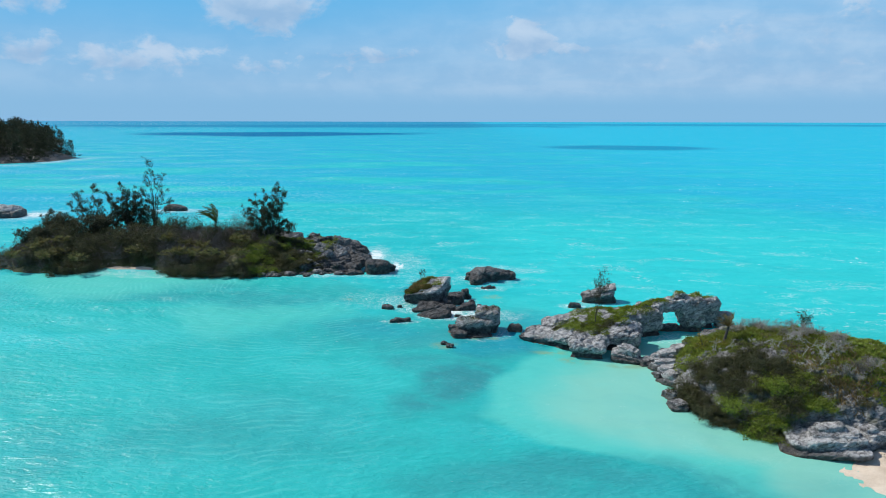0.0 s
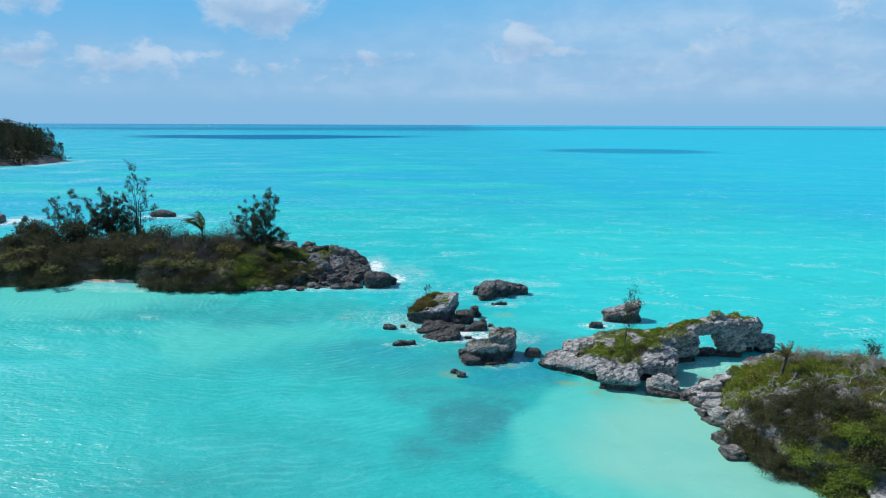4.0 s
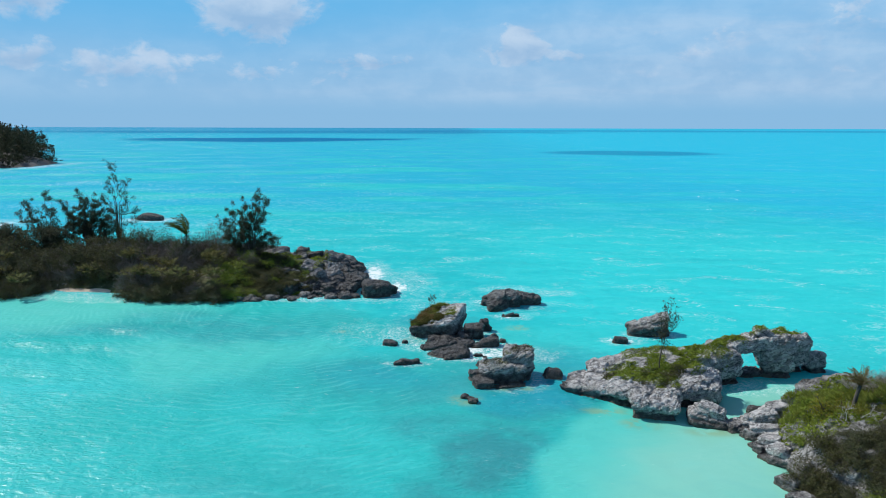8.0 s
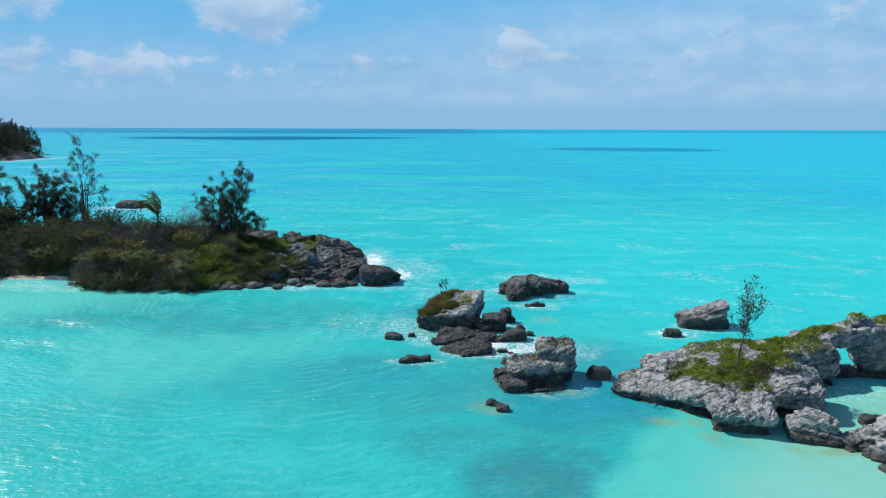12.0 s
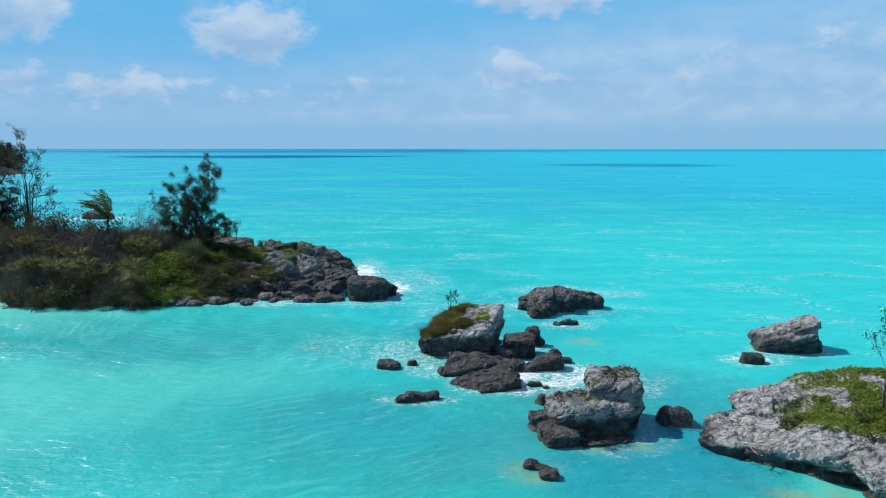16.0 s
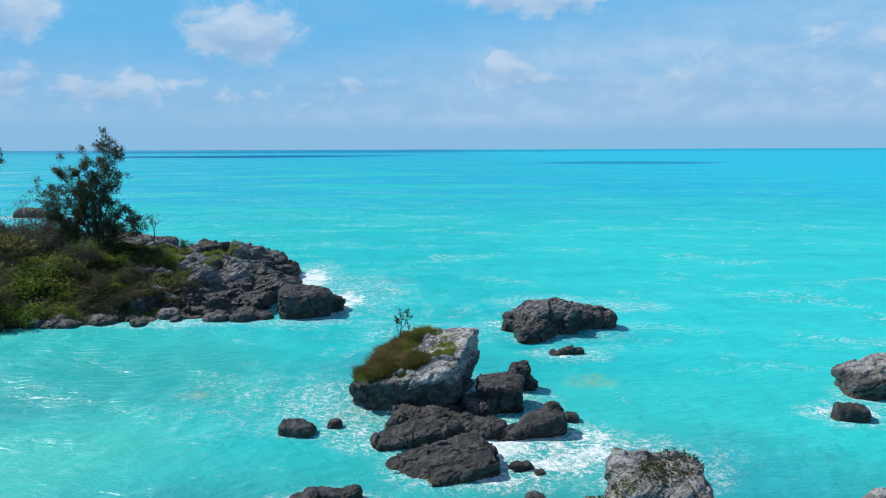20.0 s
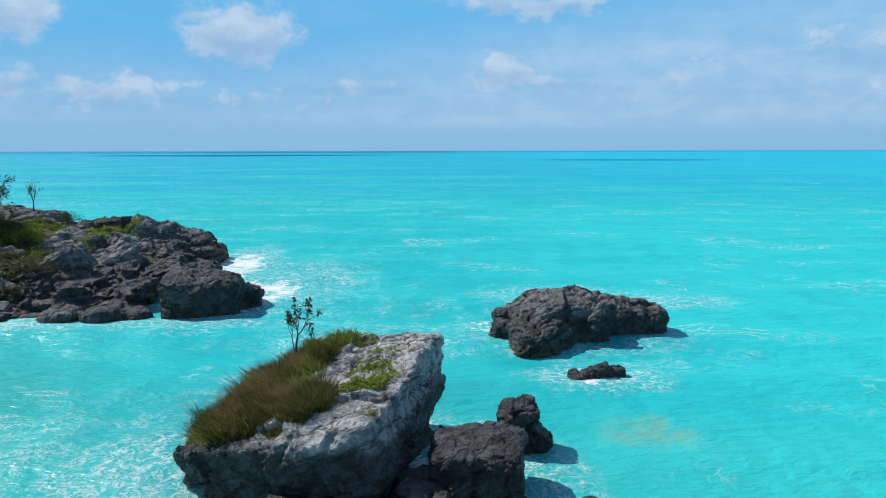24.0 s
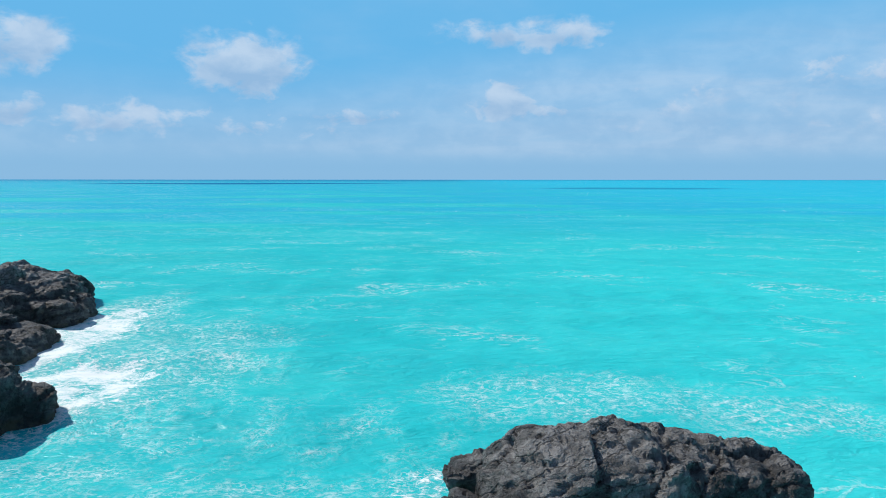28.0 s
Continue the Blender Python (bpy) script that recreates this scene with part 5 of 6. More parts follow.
for bx, by, wx, wy, low, high, count in ((-13.0, 22.0, 3.6, 3.0, 0.2, 1.0, 22), (-16.2, 28.5, 3.2, 5.0, 0.9, 1.8, 24), (-11.8, 28.0, 1.4, 4.5, 0.1, 0.9, 14), (-14.5, 19.3, 3.5, 0.8, 0.0, 0.7, 10)):
    for _ in range(count):
        r = crag.uniform(0.35, 1.0)
        blocks.append(lump(bx + crag.uniform(-wx, wx), by + crag.uniform(-wy, wy), crag.uniform(low, high), r * 1.3, r * crag.uniform(0.7, 1.1), r * 0.6, crag.uniform(0, 180), crag.uniform(-10, 16), crag.uniform(-24, 4), 0.27))
headland = rock("headland", "craggy grey rock point of the wooded island", [
    lump(-13.2, 23.9, 0.0, 4.4, 4.9, 1.15, 0, 0, 9, 0.55), lump(-16.5, 31.0, 0.5, 5.3, 6.8, 1.15, 0, 0, 0, 0.6), lump(-13.4, 30.5, 0.1, 2.6, 4.6, 0.8, 0, 0, 9, 0.6),
    lump(-10.4, 24.6, 0.0, 1.8, 3.8, 0.7, 0, 0, 0, 0.6), lump(-19.5, 38.4, 1.3, 1.0, 0.8, 0.55), lump(-12.6, 18.9, -0.1, 3.2, 1.2, 0.5, 0, 0, 0, 0.5), lump(-21.0, 29.5, 1.0, 2.6, 2.6, 1.7)] + blocks, 0.075, ROCK_CRAG, 0.26, 0.22, 23, kind="structure", pitted=0.04)
rock("shore_rock", "dark broken rock arm reaching into the surf", [lump(-11.2, 31.6, 0.1, 1.2, 0.7, 0.75, -15, 0, 8, 0.4), lump(-10.5, 32.2, 0.15, 0.7, 0.55, 0.75, 10, 0, -10, 0.4), lump(-12.3, 30.8, 0.3, 0.9, 0.8, 0.8, 20, 0, 0, 0.4)], 0.06, ROCK_BLACK, 0.18, 0.12, 66, notch=0.1, pitted=0.04)
rock("shore_rock", "flat dark boulder perched on the rocky point", [lump(-16.1, 31.2, 2.15, 0.95, 0.7, 0.42, 5, 0, -5, 0.35)], 0.06, ROCK_BLACK, 0.12, 0.08, 67)


def island_height(x, y):
    h = np.full(np.shape(x), -1.0)
    for cx, cy, rx, ry, top in ((-25.5, 26, 16.0, 11.5, 3.4), (-52, 25, 9.5, 9.5, 2.6), (-40, 28, 16, 9, 3.2), (-20, 29, 7, 8, 2.6)):
        d = ellipse(x, y, cx, cy, rx, ry)
        h = np.maximum(h, (top + 0.8) * np.sqrt(np.clip(1 - d, 0, 1)) - 0.8)
    return h + 0.25 * np.sin(x * 0.9 + np.sin(y)) * np.sin(y * 0.8) + 0.12 * np.sin(x * 2.3) * np.sin(y * 2.1 + x)


gx, gy = np.meshgrid(np.arange(-64, -8, 0.4), np.arange(12, 42, 0.4))
gi = np.arange(gx.size).reshape(gx.shape)
gz = island_height(gx, gy)
island = new("island", mesh_of("island", np.stack([gx, gy, gz], -1).reshape(-1, 3), np.stack([gi[:-1, :-1], gi[:-1, 1:], gi[1:, 1:], gi[1:, :-1]], -1).reshape(-1, 4), SOIL, True))
tagged(island, "low wooded island with dark soil and scrub", "island", kind="structure")
shore_sand = new("beach", rock_mesh("beach", [lump(-40.5, 20.2, -0.45, 5.2, 1.9, 0.72, 0, 0, 0, 1.0)], 0.25, SAND, 0.04, 0.0, 24))
tagged(shore_sand, "narrow strip of pale sand below the island's trees", "beach", kind="structure")

rock("shore_rock", "long overhanging ledge of grey rock on the island", [lump(-24.2, 32.2, 2.35, 3.9, 2.6, 0.75, -4, 0, 4, 0.35), lump(-22.4, 31.8, 2.55, 2.0, 1.8, 0.55, 10, 0, 5, 0.35), lump(-24.6, 32.4, 1.0, 3.0, 2.0, 1.2, 0, 0, 0, 0.6)], 0.09, ROCK_DARK, 0.22, 0.13, 28)
rock("sea_rock", "dark rock far out in the open water", [lump(-59.6, 79.2, 0.4, 2.4, 1.2, 1.0), lump(-58.0, 79.0, 0.2, 1.4, 1.0, 0.8)], 0.2, ROCK_BLACK, 0.25, 0.1, 25)
rock("sea_rock", "low dark rock ledge washed by surf", [lump(-91.5, 69.0, 0.3, 4.0, 3.5, 1.9), lump(-88.8, 68.0, 0.2, 1.8, 2.0, 1.3)], 0.25, ROCK_EXPOSED, 0.3, 0.15, 26)

shore = np.random.default_rng(40)
for k in range(26):
    x = -28.5 + 0.72 * k + shore.uniform(-0.6, 0.6)
    y = 15.7 + 0.09 * max(0, k - 9) + shore.uniform(-0.7, 0.8)
    r = shore.uniform(0.25, 0.85)
    cells = [lump(x, y, -0.05, r * 1.3, r * 0.9, r * 0.65, shore.uniform(0, 180), 0, shore.uniform(-12, 12), 0.65), lump(x + r * shore.uniform(0.6, 1.1), y + shore.uniform(-0.4, 0.4), -0.15, r * 0.8, r * 0.7, r * 0.6)]
    rock("shore_rock", "broken rock along the island's shore", cells, 0.09, ROCK_BLACK if k % 2 else ROCK_GREY, 0.2, 0.08, 150 + k, "rocks along the island's shore")
for k, (x, y, z, r) in enumerate(((-14.6, 22.0, 0.9, 1.3), (-12.9, 23.6, 1.0, 1.1), (-15.8, 25.4, 1.4, 1.2), (-13.6, 26.6, 1.2, 1.0), (-15.6, 19.6, 0.5, 1.0), (-17.4, 22.6, 1.3, 0.9))):
    rock("shore_rock", "pale angular outcrop on the rocky point", [lump(x, y, z, r * 1.15, r * 0.8, r * 0.7, 40 * k, 18, -24, 0.35), lump(x + 0.5, y + 0.4, z - 0.2, r * 0.7, r * 0.9, r * 0.6, 70 * k, -12, 16, 0.4)], 0.07, ROCK_GREY, 0.18, 0.12, 90 + k, "outcrops on the rocky point")


# ---------------------------------------------------------------- plants on the channel rocks
on_main, on_arch, on_step, on_islet = drop_on(main_rock), drop_on(arch), drop_on(step_rock), drop_on(islet)
grass_patch("grass", "long brown and olive grass hanging over the rock's edge", on_main, [(-0.55, 4.0, 0.95, 1.6, 22000), (0.5, 3.0, 0.75, 0.8, 9000), (0.1, 5.8, 0.8, 1.3, 9000), (-0.9, 3.1, 0.5, 0.5, 4000), (-1.2, 3.9, 0.6, 1.1, 7000)], GRASS_DARK, 1, 0.30, (-0.15, -0.1), 0.009)
grass_patch("grass", "tufts of dry brown grass on the rock", on_main, [(-0.9, 4.0, 0.6, 1.3, 14000), (-0.3, 5.2, 0.6, 0.7, 6000), (0.3, 3.4, 0.6, 0.6, 4000)], GRASS_BROWN, 2, 0.34, (-0.25, -0.1), 0.008)
grass_patch("grass", "short green grass along the rock's ridge", on_main, [(0.6, 6.4, 0.7, 0.6, 2600), (-0.9, 2.8, 0.5, 0.3, 900), (-0.1, 4.6, 0.9, 1.2, 2600), (-1.2, 3.4, 0.5, 0.6, 900)], GRASS, 3, 0.30, (-0.4, 0.0), 0.010)
blob_plants("creepers", "bright green creeping plants on bare rock", on_main, [(1.6, 3.5, 0.6, 0.5, 2600), (1.9, 5.2, 0.9, 1.0, 900), (1.3, 6.1, 0.8, 0.7, 1500), (2.2, 3.9, 0.5, 0.4, 500), (2.0, 2.2, 0.15, 0.15, 60), (2.3, 5.4, 0.25, 0.2, 220), (2.6, 4.8, 0.2, 0.2, 160), (1.9, 4.5, 0.3, 0.2, 260), (2.5, 6.1, 0.3, 0.2, 220), (1.5, 4.4, 0.4, 0.3, 300)], LEAF_GREEN, 4, 0.06, 0.09)
z = on_main(-0.1, 5.6, 1.9)
tree("windblown sapling with dark leaf tufts on the rock", -0.1, 5.6, z, 1.45, 44, LEAF_TREE, 14, 0.11, 0.035, 3, 2, 0.40, 0.18, 0.5, (-0.05, 0, 1), 1, 0.036, BARK, "sapling", 1.0, True)

blob_plants("creepers", "green cushion plants covering the arch rock", on_arch, [(15.0, -9.3, 2.2, 1.6, 6000), (17.5, -9.0, 2.6, 2.2, 9000), (20.3, -7.6, 2.8, 1.7, 7000), (22.8, -6.6, 1.8, 1.0, 3000), (17.0, -11.4, 1.4, 1.5, 4000), (15.2, -10.8, 1.6, 0.9, 3500), (18.8, -9.2, 2.2, 2.2, 7000), (20.6, -6.6, 2.6, 1.2, 7000), (17.0, -6.4, 2.4, 1.2, 4000), (22.8, -6.2, 1.6, 0.8, 3000)], LEAF_GREEN, 5, 0.10, 0.14, -0.20)
blob_plants("creepers", "low dark olive scrub on the arch rock", on_arch, [(16.6, -11.0, 1.2, 1.1, 2000), (18.0, -10.6, 0.7, 1.2, 1000), (13.7, -9.9, 0.8, 0.5, 600), (16.0, -12.0, 1.0, 0.5, 600)], LEAF_OLIVE, 6, 0.11, 0.30)
blob_plants("creepers", "green plants on top of the arch", on_arch, [(25.6, -6.0, 0.8, 0.7, 700), (27.6, -5.6, 1.0, 0.9, 1500), (28.9, -4.9, 0.6, 0.6, 400)], LEAF_GREEN, 7, 0.11, 0.30, -0.2)
z = on_arch(17.0, -9.9, 1.9)
tree("slender sapling with sparse small leaves on the arch rock", 17.0, -9.9, z, 5.2, 52, LEAF_TREE, 6, 0.14, 0.10, 4, 3, 0.36, 0.20, 1.0, (-0.02, 0, 1), 1, 0.055, BARK, "sapling", 0.58, True)
z = on_arch(10.6, -9.9, 0.5)
tree("bare fallen branch reaching out over the water", 10.9, -9.9, max(z, 0.35), 0.9, 53, LEAF_DRY, 0, 0.1, 0.1, 3, 3, 0.45, 0.05, 0.6, (-1.0, 0.25, 0.35), 1, 0.03, BARK, "dead_branch", 1.9)
tree("white driftwood branch lying on the rock", 11.3, -10.6, on_arch(11.3, -10.6, 0.6) + 0.15, 0.5, 54, LEAF_DRY, 0, 0.1, 0.1, 3, 3, 0.7, 0.0, 0.5, (0.4, -0.6, 0.3), 1, 0.06, DEADWOOD, "dead_branch", 2.0)

blob_plants("creepers", "olive and green cushions on the stepped rock", on_step, [(5.5, -7.7, 1.2, 1.0, 1500), (7.9, -6.2, 1.0, 1.3, 900), (6.7, -6.9, 0.5, 1.0, 600)], LEAF_OLIVE, 8, 0.08, 0.12)
blob_plants("creepers", "bright green cushions on the stepped rock", on_step, [(8.0, -6.0, 0.9, 1.2, 500), (5.8, -7.6, 0.7, 0.6, 300)], LEAF_GREEN, 9, 0.06, 0.08)
tree("bleached bare branches hanging on the stepped rock", 5.0, -8.8, on_step(5.0, -8.8, 0.7) + 0.1, 0.9, 55, LEAF_DRY, 0, 0.1, 0.1, 4, 3, 0.65, 0.10, 0.5, (-0.2, -0.3, 0.8), 2, 0.055, DEADWOOD, "dead_branch", 1.1)

# ---------------------------------------------------------------- bushes, built once and set many times
GROUP = "bushes on the islands"
BUSHES = {
    "dark": [bush_proto("bush", "dense dark green bush", 61 + k, LEAF_DARK, (1.25, 1.25, 1.25), group=GROUP) for k in range(3)],
    "olive": [bush_proto("bush", "dense olive green bush", 71 + k, LEAF_OLIVE, (1.2, 1.2, 1.1), group=GROUP) for k in range(3)],
    "green": [bush_proto("bush", "fresh green low bush", 81 + k, LEAF_GREEN, (1.2, 1.2, 0.8), group=GROUP) for k in range(2)],
    "dry": [bush_proto("bush", "brown half-dead twiggy bush", 91 + k, LEAF_DRY, (1.2, 1.2, 1.1), 44, 12, 0.11, TWIG_GREY, GROUP, 0.30, 9) for k in range(3)],
}
used = set()


THICKET = {kind: [] for kind in BUSHES}


def set_bush(kind, x, y, z, scale, squash, rng):
    proto = BUSHES[kind][int(rng.integers(len(BUSHES[kind])))]
    turn = rng.uniform(0, 2 * math.pi)
    if x < -29.0:  # the far end of the island is one thicket
        THICKET[kind].append((proto, Matrix.LocRotScale((x, y, z), Euler((0, 0, turn)), (scale, scale, scale * squash))))
        return
    if proto.name in used:
        put_copy(proto, x, y, z, turn, scale, squash)
    else:
        used.add(proto.name)
        proto.matrix_basis = Matrix.LocRotScale((x, y, z), Euler((0, 0, turn)), (scale, scale, scale * squash))


# the islet: dark scrub on its face to the bay, grass, flowering shrubs and dead brush above
rng = np.random.default_rng(11)
ground_here = drop_on(islet, beach)
for x in np.arange(19.8, 29.8, 0.74):
    for y in np.arange(-31.5, -22.0, 0.74):
        px, py = x + rng.uniform(-0.45, 0.45), y + rng.uniform(-0.45, 0.45)
        z = on_islet(px, py)
        if z is None or z < -0.5 or px > 25.4 and py < -29.2:
            continue
        if py > -22.9 - 2.2 * max(0.0, px - 25.8) + rng.normal() * 0.35:
            continue
        kind = rng.choice(["dark", "olive", "dark", "olive"]) if py > -27 else rng.choice(["olive", "dark", "olive", "green", "green"])
        set_bush(kind, px, py, max(z, 0.1) - 0.1, rng.uniform(0.7, 1.05), rng.uniform(0.7, 1.0), rng)
for k in range(26):
    a = math.radians(192 + 62 * k / 25 + rng.uniform(-2, 2))
    px, py = 29.7 + 9.2 * math.cos(a), -21.9 + 9.4 * math.sin(a)
    if px < 25.2:
        set_bush(rng.choice(["dark", "dark", "olive"]), px, py, max(on_islet(px, py, 0.0), 0.15) - 0.1, rng.uniform(0.6, 0.9), 0.85, rng)
for x, y, kind, s in ((22.6, -22.4, "green", 0.55), (21.9, -21.0, "green", 0.5), (25.6, -21.4, "olive", 0.7), (26.8, -22.4, "olive", 0.7), (24.9, -22.2, "green", 0.6), (28.2, -23.2, "dry", 0.7), (27.6, -21.0, "dry", 0.6),
                      (22.2, -17.2, "green", 0.5), (23.4, -17.6, "green", 0.5), (24.8, -16.6, "green", 0.5), (31.6, -26.6, "dry", 0.7), (29.6, -27.6, "olive", 0.6), (28.4, -29.0, "green", 0.5), (30.6, -29.2, "olive", 0.7),
                      (32.4, -33.2, "green", 1.1), (31.0, -33.6, "dark", 1.0), (33.6, -31.6, "olive", 1.2), (35.2, -32.6, "dark", 1.2)):
    set_bush(kind, x, y, ground_here(x, y, 0.2) - 0.1, s, 0.85, rng)
flower = bush_proto("bush", "yellow-green leafy shrub beside the small palm", 99, LEAF_YELLOW, (1.2, 1.0, 0.8), 30, 40, 0.13)
flower.location = (23.7, -20.0, on_islet(23.7, -20.0, 1.8) - 0.1)
flower_two = put_copy(flower, 24.6, -21.2, on_islet(24.6, -21.2, 1.8) - 0.1, 2.0, 0.6, 0.9)
grass_patch("grass", "rough green and yellow grass on the islet's top", on_islet, [(30, -18, 6.5, 5.0, 20000), (25.5, -18, 3.5, 3.5, 12000), (32, -23, 5.0, 6, 16000), (35, -18, 4, 4, 6000), (31, -13.5, 3, 1.2, 1500)], GRASS, 12, 0.34, (-0.3, 0), 0.03)
grass_patch("grass", "dry tan grass on the islet's slope", on_islet, [(31, -25, 4, 4, 4000), (29.5, -28, 2.5, 2.0, 1500), (34, -25, 3, 4, 2500), (28, -20, 4, 3, 1200)], GRASS_BROWN, 13, 0.34, (-0.3, 0), 0.03)
blob_plants("creepers", "green creeping plants on the islet", on_islet, [(31, -18.0, 6, 5.0, 14000), (34, -22, 4.5, 5, 8000), (25, -16.5, 3.0, 2.4, 6000), (23.6, -19.5, 2.6, 2.6, 5000), (29, -14, 3.5, 1.6, 4000), (29.5, -20.5, 5.0, 3.0, 9000), (33.5, -26, 3.5, 4.0, 9000), (31, -16.5, 6.0, 3.5, 12000), (35.5, -19, 4.0, 5.0, 10000)], LEAF_GREEN, 14, 0.16, 0.24, -0.5)
for k, (x, y, h) in enumerate(((25.8, -18.6, 1.1), (27.2, -17.2, 1.1), (28.2, -17.9, 1.2), (26.7, -18.4, 1.0), (28.0, -19.4, 1.1), (29.3, -18.6, 1.2), (29.2, -20.3, 1.1), (30.4, -19.6, 1.2), (31.4, -20.4, 1.1), (30.3, -21.6, 1.2), (31.8, -22.4, 1.2), (32.9, -21.2, 1.1), (29.0, -22.2, 1.0), (31.0, -24.4, 1.2), (32.4, -26.0, 1.2), (30.2, -27.2, 1.2))):
    bare_shrub("grey leafless twiggy shrub on the islet", x, y, on_islet(x, y, 2.5), h, 120 + k, TWIG_PALE, 0)
tree("small dark leafy sapling on the islet's crest", 31.0, -19.6, on_islet(31.0, -19.6, 3.0), 1.7, 130, LEAF_DARK, 10, 0.13, 0.10, 3, 2, 0.3, 0.25, 0.6, (0, 0, 1), 4, 0.03, BARK, "sapling", 0.75, True)
for x, y, h, s in ((28.4, -25.2, 1.5, 131), (28.9, -26.6, 1.5, 132), (23.6, -21.8, 1.1, 133), (24.2, -22.2, 0.9, 134), (27.2, -24.0, 1.2, 135), (25.6, -23.2, 1.0, 136)):
    tree("bleached dead stem standing in the scrub", x, y, on_islet(x, y, 1.5) + 0.4, h, s, LEAF_DRY, 0, 0.1, 0.1, 4, 2, 0.6, 0.06, 0.6, (0.4, -0.2, 0.8), 1, 0.022, DEADWOOD, "dead_branch", 1.5)
old_palm = palm("small palm with brown drooping fronds on the islet", 24.8, -20.4, on_islet(24.8, -20.4, 2.0), 1.7, 140, 13, 1.2, -0.4, PALM_DRY)

# ---------------------------------------------------------------- the wooded island's plants
on_island = drop_on(island, headland)
rng = np.random.default_rng(21)
for x in np.arange(-60.5, -13.0, 1.7):
    for y in np.arange(14.5, 37.0, 1.7):
        px, py = x + rng.uniform(-0.8, 0.8), y + rng.uniform(-0.8, 0.8)
        z = on_island(px, py)
        if z is None or z < -0.15:
            continue
        if -44.8 < px < -35.5 and py < 20.6:
            continue
        if -27.0 < px < -20.0 and 28.6 < py < 35.5:
            continue
        bare_point = px > -15.5 + 0.35 * (19 - py) or (px > -20 and py > 27)
        if bare_point:
            continue
        if px > -21 and rng.random() < 0.25:
            continue
        if -38 < px < -24 and 20.5 < py < 30:
            kind = rng.choice(["dry", "dry", "dry", "dry", "olive"])
        elif px > -24.5:
            kind = rng.choice(["dark", "olive", "olive", "green", "dry"])
        else:
            kind = rng.choice(["dark", "dark", "olive", "dry", "dry", "dark"])
        s = rng.uniform(1.0, 1.7) * (0.65 if px > -22 else 1.0)
        set_bush(kind, px, py, z - 0.2, s, rng.uniform(0.75, 1.15), rng)
for x, y, kind, s in ((-33.0, 15.4, "dark", 1.35), (-31.0, 15.2, "dark", 1.3), (-29.0, 15.2, "dark", 1.4), (-27.0, 15.0, "dark", 1.35), (-25.2, 15.3, "dark", 1.2), (-34.2, 16.8, "dark", 1.3),
                      (-46.5, 16.2, "dark", 1.4), (-48.5, 15.8, "olive", 1.4), (-45.6, 17.8, "dark", 1.2), (-25.6, 25.4, "dark", 1.5), (-24.4, 25.8, "dark", 1.4), (-26.4, 26.6, "dark", 1.5), (-23.4, 27.2, "dark", 1.2), (-23.0, 15.8, "dark", 0.9), (-21.0, 16.2, "dark", 0.8), (-19.2, 16.9, "dark", 0.75), (-24.6, 16.4, "dark", 1.1), (-17.6, 17.6, "dark", 0.7), (-15.0, 22.0, "green", 0.7), (-17.6, 24.5, "green", 0.8), (-18.6, 20.6, "olive", 0.9), (-16.6, 19.4, "dark", 0.9), (-14.6, 20.2, "dark", 0.8)):
    set_bush(kind, x, y, max(on_island(x, y, 0.0), 0.0) - 0.1, s, 0.9, rng)
for x in np.arange(-56.0, -23.0, 2.6):
    for y in (24.5, 28.0, 31.0):
        px, py = x + rng.uniform(-1, 1), y + rng.uniform(-1, 1)
        kind = rng.choice(["dry", "dry", "dark"]) if -37 < px < -25 else rng.choice(["dark", "dark", "olive"])
        set_bush(kind, px, py, on_island(px, py, 1.5) - 0.2, rng.uniform(1.5, 2.1), rng.uniform(0.85, 1.1), rng)
def arrays(me):
    v = np.empty(len(me.vertices) * 3, np.float32)
    q = np.empty(len(me.loops), np.int32)
    me.vertices.foreach_get("co", v)
    me.loops.foreach_get("vertex_index", q)
    return v.reshape(-1, 3), q.reshape(-1, 4)


def thickets():
    words = {"dark": "dense dark green thicket on the wooded island", "olive": "olive green thicket on the wooded island",
             "green": "fresh green low thicket on the wooded island", "dry": "brown half-dead thicket on the wooded island"}
    for kind, rows in THICKET.items():
        if not rows:
            continue
        verts, faces, slots, base = [], [], [], 0
        for proto, m in rows:
            m = np.array(m)
            for ob in proto.children:
                v, q = arrays(ob.data)
                verts.append(v @ m[:3, :3].T + m[:3, 3])
                faces.append(q + base)
                slots.append(np.full(len(q), 0 if ob.name.startswith("foliage") else 1, np.int32))
                base += len(v)
        leafy = [c for c in rows[0][0].children if c.name.startswith("foliage")][0].data.materials[0]
        me = mesh_of("thicket", np.concatenate(verts), np.concatenate(faces), leafy)
        me.materials.append(TWIG_GREY if kind == "dry" else BARK)
        me.polygons.foreach_set("material_index", np.concatenate(slots))
        tagged(new("thicket", me), words[kind], "bushes", kind="stuff")


thickets()
fan = fan_palm_proto("low fan palm with pale stiff leaves", 150)
first = True
for k in range(24):
    x, y = rng.uniform(-57, -24), rng.uniform(15.5, 22.0)
    if -45 < x < -35.5:
        y += 4
    z = on_island(x, y, 1.0) + rng.uniform(0.6, 1.5)
    m = Matrix.LocRotScale((x, y, z), Euler((0, 0, rng.uniform(0, 6.28))), (1.05, 1.05, 1.05))
    if first:
        fan.matrix_basis, first = m, False
    else:
        copy_thing(fan, m)
